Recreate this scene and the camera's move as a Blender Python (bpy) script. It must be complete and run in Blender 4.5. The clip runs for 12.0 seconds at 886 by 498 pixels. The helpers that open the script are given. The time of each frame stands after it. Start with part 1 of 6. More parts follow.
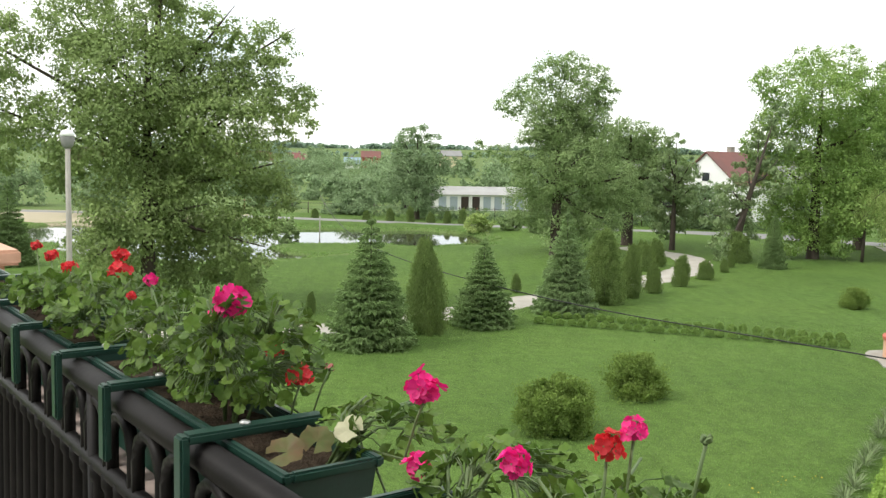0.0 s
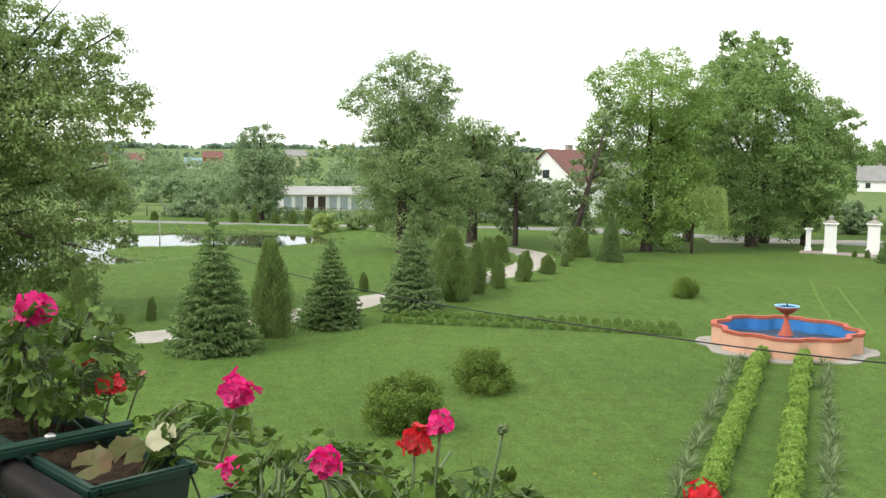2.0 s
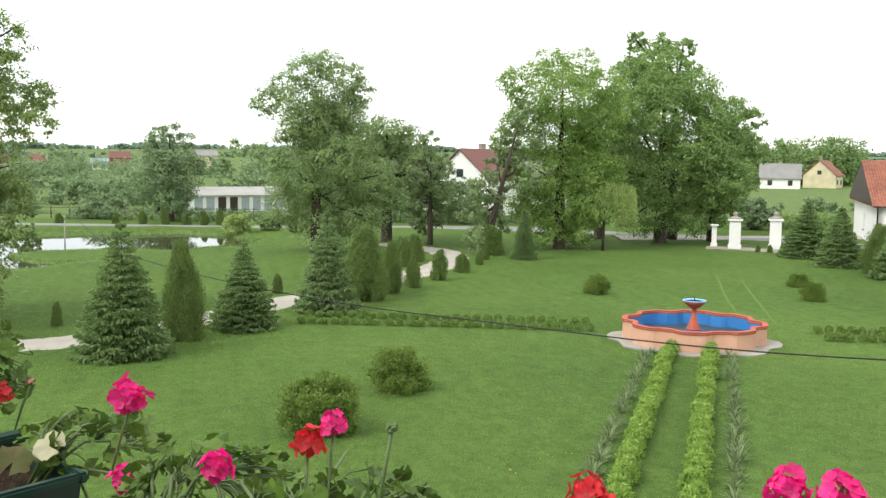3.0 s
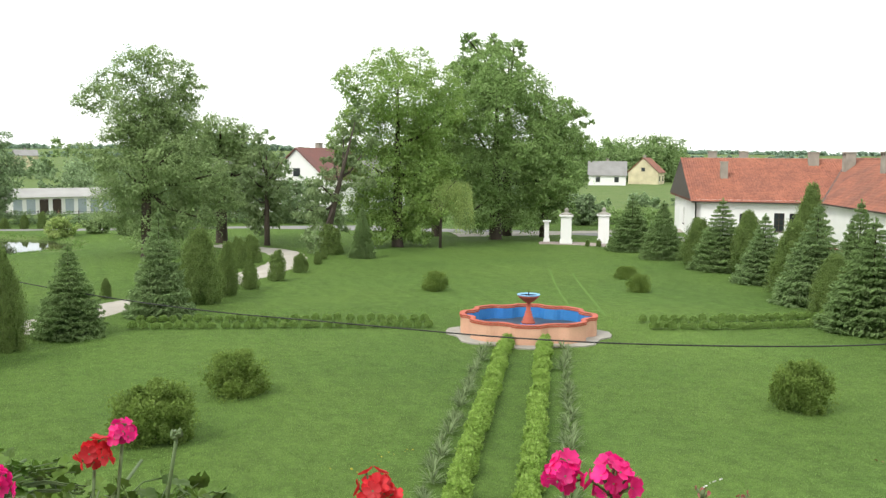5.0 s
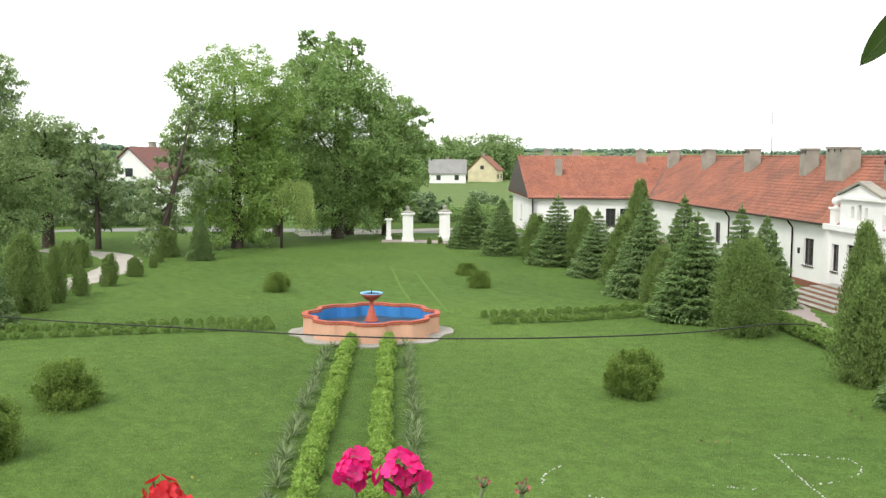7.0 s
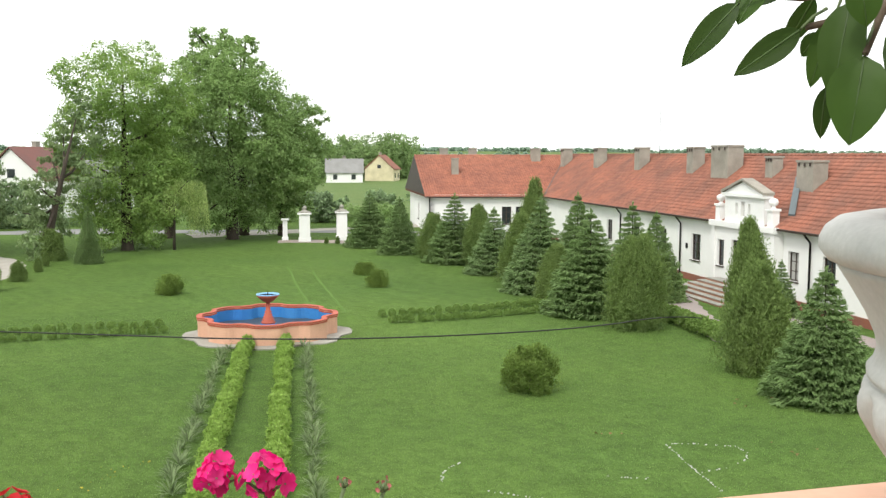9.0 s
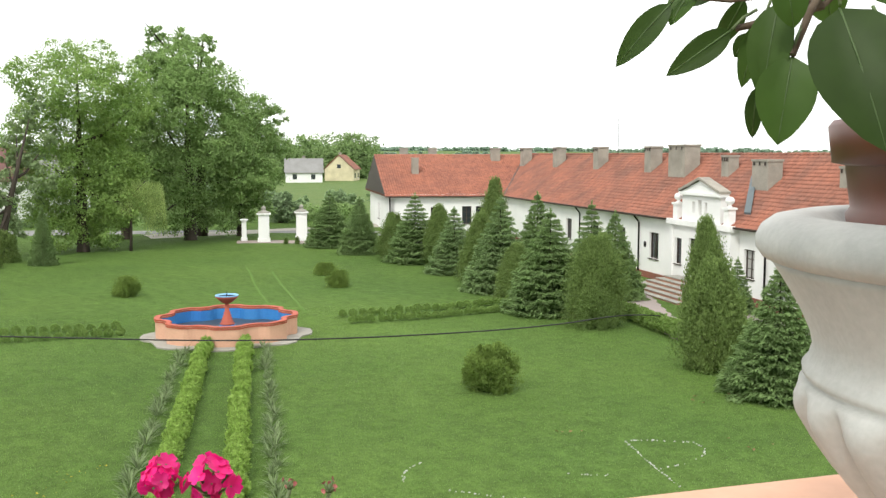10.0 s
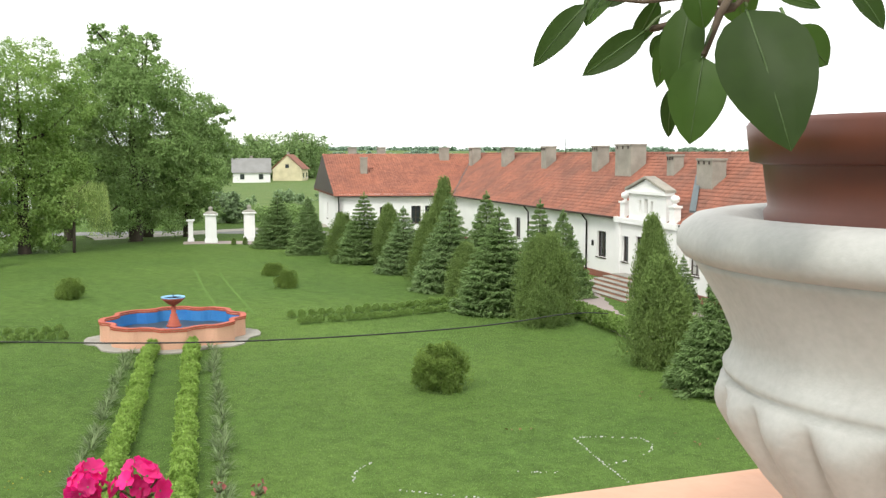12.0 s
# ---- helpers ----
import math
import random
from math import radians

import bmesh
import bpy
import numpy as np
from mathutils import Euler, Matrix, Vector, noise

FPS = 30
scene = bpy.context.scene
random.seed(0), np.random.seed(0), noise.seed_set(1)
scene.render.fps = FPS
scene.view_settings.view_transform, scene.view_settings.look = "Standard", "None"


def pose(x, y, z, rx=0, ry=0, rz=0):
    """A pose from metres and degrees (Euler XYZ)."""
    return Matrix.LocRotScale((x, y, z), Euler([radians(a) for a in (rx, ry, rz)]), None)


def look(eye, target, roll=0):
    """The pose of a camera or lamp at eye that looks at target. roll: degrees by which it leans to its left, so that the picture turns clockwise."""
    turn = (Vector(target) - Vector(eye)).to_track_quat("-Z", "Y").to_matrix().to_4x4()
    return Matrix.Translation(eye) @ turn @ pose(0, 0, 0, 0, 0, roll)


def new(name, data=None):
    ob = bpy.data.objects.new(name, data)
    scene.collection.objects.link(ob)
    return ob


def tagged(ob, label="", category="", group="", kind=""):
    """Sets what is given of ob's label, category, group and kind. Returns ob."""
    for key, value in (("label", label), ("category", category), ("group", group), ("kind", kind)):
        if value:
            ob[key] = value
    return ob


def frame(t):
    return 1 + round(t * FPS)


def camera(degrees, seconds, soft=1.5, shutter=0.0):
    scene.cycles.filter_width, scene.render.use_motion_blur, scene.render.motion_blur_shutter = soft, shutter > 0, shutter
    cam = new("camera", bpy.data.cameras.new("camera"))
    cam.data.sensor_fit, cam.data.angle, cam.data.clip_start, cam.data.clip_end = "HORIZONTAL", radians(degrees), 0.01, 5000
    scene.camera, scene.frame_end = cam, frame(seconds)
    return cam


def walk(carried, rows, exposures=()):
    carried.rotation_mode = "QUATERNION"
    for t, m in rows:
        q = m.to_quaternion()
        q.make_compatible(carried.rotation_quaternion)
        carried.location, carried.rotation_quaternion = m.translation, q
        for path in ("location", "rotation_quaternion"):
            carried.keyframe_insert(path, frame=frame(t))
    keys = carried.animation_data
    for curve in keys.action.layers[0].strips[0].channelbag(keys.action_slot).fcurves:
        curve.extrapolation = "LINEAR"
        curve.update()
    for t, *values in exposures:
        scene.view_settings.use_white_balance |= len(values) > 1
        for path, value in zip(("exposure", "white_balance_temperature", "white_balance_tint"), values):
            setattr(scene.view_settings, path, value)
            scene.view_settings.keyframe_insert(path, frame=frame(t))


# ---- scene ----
cam = camera(49.0, 12.0, soft=1.4)
# seconds, heading, and the tilt and lean of a slow pan from one spot on the balcony
PAN = [
    (0.0, 0.02, 84.34, -1.24), (0.5, -1.79, 84.37, -1.18), (1.0, -4.11, 84.40, -1.02), (1.5, -6.46, 84.43, -0.90),
    (2.0, -9.03, 84.45, -0.83), (2.5, -11.41, 84.47, -0.72), (3.0, -14.06, 84.48, -0.64), (3.5, -16.98, 84.49, -0.56),
    (5.5, -25.83, 84.49, -0.41), (6.0, -28.38, 84.48, -0.36), (6.5, -30.61, 84.48, -0.29), (7.0, -32.86, 84.47, -0.21),
    (9.0, -38.90, 84.43, -0.05), (9.5, -40.08, 84.42, -0.02), (10.0, -41.24, 84.41, 0.02), (10.5, -42.08, 84.40, 0.05),
    (11.0, -42.85, 84.39, 0.07), (11.5, -43.66, 84.38, 0.09), (12.0, -44.23, 84.38, 0.10),
]
ARM = 0.32
walk(cam, [(t, pose(-ARM * math.sin(radians(a)), ARM * math.cos(radians(a)), 7.507, rx, ry, a)) for t, a, rx, ry in PAN],
     exposures=[(0.0, 0.55), (12.0, 0.55)])

# ---- sky and sun: a bright, thinly clouded afternoon ----
world = bpy.data.worlds.new("World")
scene.world = world
world.use_nodes = True
wn, wl = world.node_tree.nodes, world.node_tree.links
wn.clear()
SUN_EL, SUN_AZ = 46.0, -112.0
sky = wn.new("ShaderNodeTexSky")
sky.sky_type, sky.sun_disc = "NISHITA", False
sky.sun_elevation, sky.sun_rotation = radians(SUN_EL), radians(SUN_AZ)
blue = wn.new("ShaderNodeMix")
blue.data_type, blue.blend_type = "RGBA", "MULTIPLY"
blue.inputs[0].default_value = 1.0
blue.inputs[7].default_value = (0.16, 0.16, 0.16, 1)
cloud = wn.new("ShaderNodeTexNoise")
cloud.inputs["Scale"].default_value, cloud.inputs["Detail"].default_value = 2.2, 6.0
ramp = wn.new("ShaderNodeValToRGB")
ramp.color_ramp.elements[0].position, ramp.color_ramp.elements[1].position = 0.30, 0.44
coord = wn.new("ShaderNodeTexCoord")
mixw = wn.new("ShaderNodeMix")
mixw.data_type = "RGBA"
mixw.inputs[7].default_value = (1.13, 1.15, 1.14, 1)
back = wn.new("ShaderNodeBackground")
back.inputs[1].default_value = 1.0
wout = wn.new("ShaderNodeOutputWorld")
wl.new(coord.outputs["Generated"], cloud.inputs["Vector"])
wl.new(cloud.outputs["Fac"], ramp.inputs[0])
wl.new(sky.outputs[0], blue.inputs[6])
wl.new(ramp.outputs[0], mixw.inputs[0])
wl.new(blue.outputs[2], mixw.inputs[6])
wl.new(mixw.outputs[2], back.inputs[0])
wl.new(back.outputs[0], wout.inputs[0])
sun = new("sun", bpy.data.lights.new("sun", "SUN"))
sun.data.energy, sun.data.angle, sun.data.color = 1.5, radians(12), (1.0, 0.96, 0.9)
sun.matrix_world = look((0, 0, 60), (-60 * math.sin(radians(SUN_AZ)) / math.tan(radians(SUN_EL)),
                                     -60 * math.cos(radians(SUN_AZ)) / math.tan(radians(SUN_EL)), 0))


# ---- materials ----
def material(name, color, color2=None, scale=6.0, rough=0.7, fine=60.0, bump=0.2, metal=0.0, island=0.0, objrand=0.0,
             through_light=0.0, spec=0.5, depth=0.02, dirt=0.25, stretch=(1, 1, 1), coords="Object"):
    """Two-scale mottled surface: a broad stain noise mixes two colours, a fine grain darkens it and gives relief."""
    m = bpy.data.materials.new(name)
    m.use_nodes = True
    n, l = m.node_tree.nodes, m.node_tree.links
    bsdf, outp = n["Principled BSDF"], n["Material Output"]
    c2 = color2 or tuple(min(1, c * 0.72) for c in color)
    tc = n.new("ShaderNodeTexCoord")
    mp = n.new("ShaderNodeMapping")
    mp.inputs["Scale"].default_value = stretch
    l.new(tc.outputs[coords], mp.inputs[0])
    big, small = n.new("ShaderNodeTexNoise"), n.new("ShaderNodeTexNoise")
    big.inputs["Scale"].default_value, big.inputs["Detail"].default_value = scale, 5
    small.inputs["Scale"].default_value, small.inputs["Detail"].default_value = fine, 3
    l.new(mp.outputs[0], big.inputs[0]), l.new(mp.outputs[0], small.inputs[0])
    r = n.new("ShaderNodeValToRGB")
    r.color_ramp.elements[0].position, r.color_ramp.elements[1].position = 0.32, 0.68
    r.color_ramp.elements[0].color, r.color_ramp.elements[1].color = (*color, 1), (*c2, 1)
    l.new(big.outputs["Fac"], r.inputs[0])
    last = r.outputs[0]
    if island or objrand:
        src = n.new("ShaderNodeNewGeometry").outputs["Random Per Island"] if island else n.new("ShaderNodeObjectInfo").outputs["Random"]
        hs = n.new("ShaderNodeHueSaturation")
        mr = n.new("ShaderNodeMapRange")
        amount = island or objrand
        mr.inputs[3].default_value, mr.inputs[4].default_value = 1 - amount, 1 + amount
        l.new(src, mr.inputs[0]), l.new(mr.outputs[0], hs.inputs["Value"])
        l.new(last, hs.inputs["Color"])
        last = hs.outputs[0]
    g = n.new("ShaderNodeMix")
    g.data_type, g.blend_type = "RGBA", "MULTIPLY"
    g.inputs[0].default_value = dirt
    l.new(last, g.inputs[6]), l.new(small.outputs["Fac"], g.inputs[7])
    l.new(g.outputs[2], bsdf.inputs["Base Color"])
    bsdf.inputs["Roughness"].default_value, bsdf.inputs["Metallic"].default_value = rough, metal
    bsdf.inputs["Specular IOR Level"].default_value = spec
    if bump:
        b = n.new("ShaderNodeBump")
        b.inputs["Strength"].default_value, b.inputs["Distance"].default_value = bump, depth
        l.new(small.outputs["Fac"], b.inputs["Height"]), l.new(b.outputs[0], bsdf.inputs["Normal"])
    if through_light:
        t = n.new("ShaderNodeBsdfTranslucent")
        l.new(g.outputs[2], t.inputs[0])
        mx = n.new("ShaderNodeMixShader")
        mx.inputs[0].default_value = through_light
        l.new(bsdf.outputs[0], mx.inputs[1]), l.new(t.outputs[0], mx.inputs[2]), l.new(mx.outputs[0], outp.inputs[0])
    return m


def foliage(name, color, color2, island=0.22, rough=0.6):
    color, color2 = (tuple(c * 1.72 for c in q) for q in (color, color2))
    return material(name, color, color2, scale=0.5, fine=3.0, rough=rough, bump=0, island=island, through_light=0.42, spec=0.25, dirt=0.2)


def lawn_material():
    """Mown grass: broad colour drift, hand-sized tufts and a fine blade grain, with faint mowing streaks."""
    m = material("lawn grass", (0.170, 0.284, 0.059), (0.128, 0.232, 0.049), scale=0.10, fine=28.0, rough=0.9, bump=0.7, depth=0.05, spec=0.08, dirt=0.5)
    n, l = m.node_tree.nodes, m.node_tree.links
    bsdf = n["Principled BSDF"]
    base = bsdf.inputs["Base Color"].links[0].from_socket
    tc = n.new("ShaderNodeTexCoord")
    for scale, stretch, amount in ((1.6, (1, 1, 1), 0.34), (6.0, (1, 1, 1), 0.34), (19.0, (1, 1, 1), 0.34), (0.7, (2.6, 0.25, 1), 0.16), (0.035, (1, 1, 1), 0.22)):
        mp = n.new("ShaderNodeMapping")
        mp.inputs["Scale"].default_value = stretch
        mp.inputs["Rotation"].default_value = (0, 0, 0.55)
        nz = n.new("ShaderNodeTexNoise")
        nz.inputs["Scale"].default_value, nz.inputs["Detail"].default_value, nz.inputs["Roughness"].default_value = scale, 6, 0.65
        rp = n.new("ShaderNodeMapRange")
        rp.inputs[1].default_value, rp.inputs[2].default_value = 0.28, 0.72
        rp.inputs[3].default_value, rp.inputs[4].default_value = 1 - amount, 1 + amount * 0.5
        hs = n.new("ShaderNodeHueSaturation")
        l.new(tc.outputs["Object"], mp.inputs[0]), l.new(mp.outputs[0], nz.inputs[0]), l.new(nz.outputs["Fac"], rp.inputs[0])
        l.new(rp.outputs[0], hs.inputs["Value"]), l.new(base, hs.inputs["Color"])
        base = hs.outputs[0]
    l.new(base, bsdf.inputs["Base Color"])
    bsdf.inputs["Sheen Weight"].default_value, bsdf.inputs["Sheen Roughness"].default_value = 0.07, 0.4
    bsdf.inputs["Sheen Tint"].default_value = (0.55, 0.75, 0.3, 1)
    return m


M_LAWN = lawn_material()
M_MEADOW = material("rough grass", (0.125, 0.205, 0.058), (0.175, 0.235, 0.08), scale=0.3, fine=5.0, rough=0.9, bump=0.6, depth=0.1, spec=0.1, dirt=0.5)
M_BLADE = foliage("grass blades", (0.11, 0.2, 0.05), (0.15, 0.22, 0.07))
M_GRAVEL = material("pale gravel", (0.50, 0.47, 0.41), (0.40, 0.37, 0.32), scale=0.8, fine=30, rough=0.95, bump=0.5, depth=0.02, spec=0.2)
M_ASPHALT = material("grey asphalt", (0.22, 0.22, 0.22), (0.28, 0.27, 0.26), scale=0.4, fine=20, rough=0.9, bump=0.2)
M_PAVER = material("pinkish paving", (0.34, 0.275, 0.25), (0.28, 0.24, 0.225), scale=0.7, fine=20, rough=0.85, bump=0.3, objrand=0.15)
M_CONCRETE = material("worn concrete", (0.42, 0.40, 0.35), (0.30, 0.29, 0.25), scale=1.5, fine=30, rough=0.9, bump=0.3)
M_SOIL = material("dark potting soil", (0.035, 0.025, 0.017), (0.07, 0.05, 0.033), scale=40, fine=160, rough=0.95, bump=1.0, depth=0.01, spec=0.1)
M_EARTH = material("dry sandy field", (0.42, 0.36, 0.25), (0.36, 0.33, 0.2), scale=0.1, fine=2, rough=0.95, bump=0.3)
M_WHITEWALL = material("white limewashed plaster", (0.86, 0.86, 0.84), (0.80, 0.80, 0.78), scale=0.6, fine=12, rough=0.85, bump=0.15, dirt=0.08)
M_PLINTH = material("brick red plinth paint", (0.30, 0.11, 0.07), (0.24, 0.10, 0.07), scale=1.0, fine=14, rough=0.85, bump=0.2)
M_TILE = material("weathered red-brown roof tile", (0.40, 0.148, 0.092), (0.25, 0.112, 0.078), scale=0.45, fine=5, rough=0.85, bump=0.25, island=0.15, dirt=0.4)
M_WINGTILE = material("orange clay roof tile", (0.45, 0.165, 0.10), (0.33, 0.128, 0.085), scale=0.5, fine=5, rough=0.82, bump=0.25, island=0.15, dirt=0.35)
M_VALLEY = material("dull grey sheet metal", (0.15, 0.145, 0.14), (0.11, 0.105, 0.10), scale=1.5, fine=12, rough=0.6, metal=0.2)
# Roof body below the tiles: tile red darkened to paint the shade between them.
M_TILEBED = material("tile bed darkened for shade", (0.20, 0.07, 0.04), scale=1, fine=8, rough=0.9)
M_OLDTILE = material("dull brown roof tile", (0.22, 0.085, 0.07), (0.17, 0.085, 0.072), scale=0.3, fine=5, rough=0.85)
M_GREYROOF = material("grey corrugated roofing", (0.30, 0.30, 0.29), (0.24, 0.235, 0.225), scale=0.4, fine=6, rough=0.85)
M_CHIMNEY = material("grey rendered chimney", (0.40, 0.37, 0.31), (0.28, 0.26, 0.22), scale=1.2, fine=14, rough=0.9, bump=0.3)
# Joinery brown; also colours the panels that stand in for unlit openings.
M_WOOD_AND_SHADE = material("dark brown joinery and unlit openings", (0.035, 0.022, 0.016), (0.05, 0.03, 0.02), scale=3, fine=30, rough=0.6)
M_GLASS = material("dark window glass", (0.03, 0.035, 0.04), (0.05, 0.055, 0.06), scale=1.0, fine=2, rough=0.06, bump=0, spec=0.8, dirt=0.0)
M_CURTAIN = material("pale net curtain", (0.55, 0.55, 0.52), scale=6, fine=30, rough=0.9, stretch=(4, 4, 0.3))
M_ZINC = material("blue-grey zinc sheet", (0.16, 0.20, 0.21), (0.12, 0.15, 0.16), scale=1.5, fine=12, rough=0.5, metal=0.4)
M_BLACKMETAL = material("black painted iron", (0.007, 0.006, 0.006), (0.014, 0.012, 0.011), scale=9, fine=90, rough=0.5, bump=0.15, depth=0.003, spec=0.14)
M_PEACH = material("peach painted render", (0.72, 0.42, 0.29), (0.66, 0.38, 0.26), scale=1.4, fine=22, rough=0.8, bump=0.2)
M_CORAL = material("coral red painted coping", (0.52, 0.115, 0.065), (0.42, 0.095, 0.058), scale=2, fine=22, rough=0.7, bump=0.15)
M_POOLBLUE = material("bright blue pool paint", (0.03, 0.20, 0.56), (0.045, 0.25, 0.60), scale=1.3, fine=16, rough=0.6, bump=0.1)
M_PALEBLUE = material("faded pale blue paint", (0.22, 0.48, 0.76), (0.30, 0.55, 0.78), scale=3, fine=20, rough=0.6, bump=0.1)
M_MURK = material("shallow murky water", (0.075, 0.085, 0.085), (0.05, 0.06, 0.06), scale=0.9, fine=3, rough=0.3, bump=0.03, spec=0.3)
M_POND = material("brown pond water", (0.055, 0.05, 0.035), (0.04, 0.038, 0.028), scale=0.3, fine=2.5, rough=0.03, bump=0.02, spec=0.7)
M_BARK = material("dark furrowed bark", (0.085, 0.065, 0.048), (0.05, 0.04, 0.03), scale=2.5, fine=14, rough=0.95, bump=0.8, depth=0.05, stretch=(1, 1, 0.25))
M_LIME = foliage("lime tree leaves", (0.205, 0.29, 0.08), (0.15, 0.235, 0.066))
M_CHESTNUT = foliage("chestnut leaves", (0.15, 0.225, 0.075), (0.175, 0.26, 0.088))
M_WILLOWLEAF = foliage("grey-green willow leaves", (0.195, 0.265, 0.11), (0.16, 0.22, 0.09))
M_PEARLEAF = foliage("dull green old tree leaves", (0.195, 0.255, 0.09), (0.15, 0.205, 0.075))
# Distance haze is mixed into the colours of these two leaf materials.
M_FARLEAF = foliage("far leaves with haze in the colour", (0.175, 0.24, 0.125), (0.15, 0.21, 0.105))
M_HAZELEAF = foliage("far woods paled by haze", (0.20, 0.27, 0.20), (0.17, 0.235, 0.175))
M_WEEP = foliage("yellow-green weeping leaves", (0.28, 0.35, 0.12), (0.22, 0.29, 0.10))
M_LARCH = foliage("larch needles", (0.17, 0.225, 0.10), (0.14, 0.195, 0.09))
M_SPRUCE = foliage("green spruce needles", (0.125, 0.19, 0.07), (0.165, 0.235, 0.09), rough=0.7)
M_BLUESPRUCE = foliage("blue-green spruce needles", (0.17, 0.24, 0.10), (0.13, 0.195, 0.08), rough=0.7)
M_THUJA = foliage("thuja sprays", (0.135, 0.19, 0.055), (0.10, 0.15, 0.045), island=0.3, rough=0.7)
M_GOLDBUSH = foliage("golden green shrub sprays", (0.145, 0.205, 0.045), (0.085, 0.135, 0.03), island=0.32, rough=0.7)
M_BOX = foliage("low box hedge leaves", (0.17, 0.25, 0.065), (0.13, 0.20, 0.055))
M_BRIGHTBOX = foliage("bright yellow-green hedge leaves", (0.225, 0.325, 0.075), (0.17, 0.26, 0.058))
M_YUCCA = foliage("variegated sword leaves", (0.16, 0.205, 0.10), (0.075, 0.11, 0.045), island=0.4)


# ---- mesh helpers ----
def thing(name, at, label, category, group="", kind="", rz=0.0):
    e = new(name)
    e.empty_display_size = 0.2
    e.matrix_world = pose(*at, 0, 0, rz)
    return tagged(e, label, category, group, kind)


def link_mesh(name, me, mat, parent=None, label="", smooth=False):
    if mat and not me.materials:
        me.materials.append(mat)
    if smooth:
        me.polygons.foreach_set("use_smooth", [True] * len(me.polygons))
    ob = new(name, me)
    if parent:
        ob.parent = parent
    if label:
        ob["label"] = label
    return ob


def part(name, bm, mat, parent=None, label="", smooth=False):
    me = bpy.data.meshes.new(name)
    bm.to_mesh(me)
    bm.free()
    return link_mesh(name, me, mat, parent, label, smooth)


def add_box(bm, x0, x1, y0, y1, z0, z1, m=None, bevel=0.0):
    vs = bmesh.ops.create_cube(bm, size=1)["verts"]
    for v in vs:
        v.co = Vector((x0 + (v.co.x + .5) * (x1 - x0), y0 + (v.co.y + .5) * (y1 - y0), z0 + (v.co.z + .5) * (z1 - z0)))
    if bevel:
        es = list({e for v in vs for e in v.link_edges})
        new_geo = bmesh.ops.bevel(bm, geom=es, offset=bevel, segments=2, affect="EDGES")
        vs = list({v for f in new_geo["faces"] for v in f.verts})
    if m is not None:
        bmesh.ops.transform(bm, matrix=m, verts=vs)


def block(x0, x1, y0, y1, z0, z1, bevel=0.0):
    bm = bmesh.new()
    add_box(bm, x0, x1, y0, y1, z0, z1, None, bevel)
    return bm


def add_tube(bm, pts, radii, n=8, closed_ends=True):
    """A tapered tube along the points."""
    pts = [Vector(p) for p in pts]
    rings = []
    for i, p in enumerate(pts):
        d = (pts[min(i + 1, len(pts) - 1)] - pts[max(i - 1, 0)]).normalized()
        a = d.cross(Vector((0.31, 0.17, 0.93)))
        if a.length < 0.05:
            a = d.cross(Vector((1, 0, 0)))
        a.normalize()
        b = d.cross(a)
        rings.append([bm.verts.new(p + (a * math.cos(k * math.tau / n) + b * math.sin(k * math.tau / n)) * radii[i]) for k in range(n)])
    for r0, r1 in zip(rings, rings[1:]):
        for k in range(n):
            bm.faces.new((r0[k], r0[(k + 1) % n], r1[(k + 1) % n], r1[k])).smooth = True
    if closed_ends:
        bm.faces.new(rings[0][::-1]), bm.faces.new(rings[-1])


def lathe(profile, n=40, lobes=0, depth=0.0, lobed_from=-1e9, lobed_to=1e9):
    """A turned body; lobes gives it gadroons between two heights."""
    bm = bmesh.new()
    rings = []
    for r, z in profile:
        ring = []
        for k in range(n):
            a = k * math.tau / n
            fade = min(1.0, max(0.0, (lobed_to - z) / 0.018)) ** 0.5 if lobes and z >= lobed_from else 0.0
            rr = r * (1 + fade * (depth * abs(math.sin(lobes * a / 2)) ** 0.8 - depth * 0.75))
            ring.append(bm.verts.new((rr * math.cos(a), rr * math.sin(a), z)))
        rings.append(ring)
    for r0, r1 in zip(rings, rings[1:]):
        for k in range(n):
            bm.faces.new((r0[k], r0[(k + 1) % n], r1[(k + 1) % n], r1[k])).smooth = True
    bm.faces.new(rings[0][::-1]), bm.faces.new(rings[-1])
    return bm


def extrude_poly(outline, z0, z1):
    bm = bmesh.new()
    lo = [bm.verts.new((x, y, z0)) for x, y in outline]
    hi = [bm.verts.new((x, y, z1)) for x, y in outline]
    n = len(outline)
    for i in range(n):
        bm.faces.new((lo[i], lo[(i + 1) % n], hi[(i + 1) % n], hi[i]))
    bm.faces.new(hi), bm.faces.new(lo[::-1])
    bmesh.ops.recalc_face_normals(bm, faces=bm.faces)
    return bm


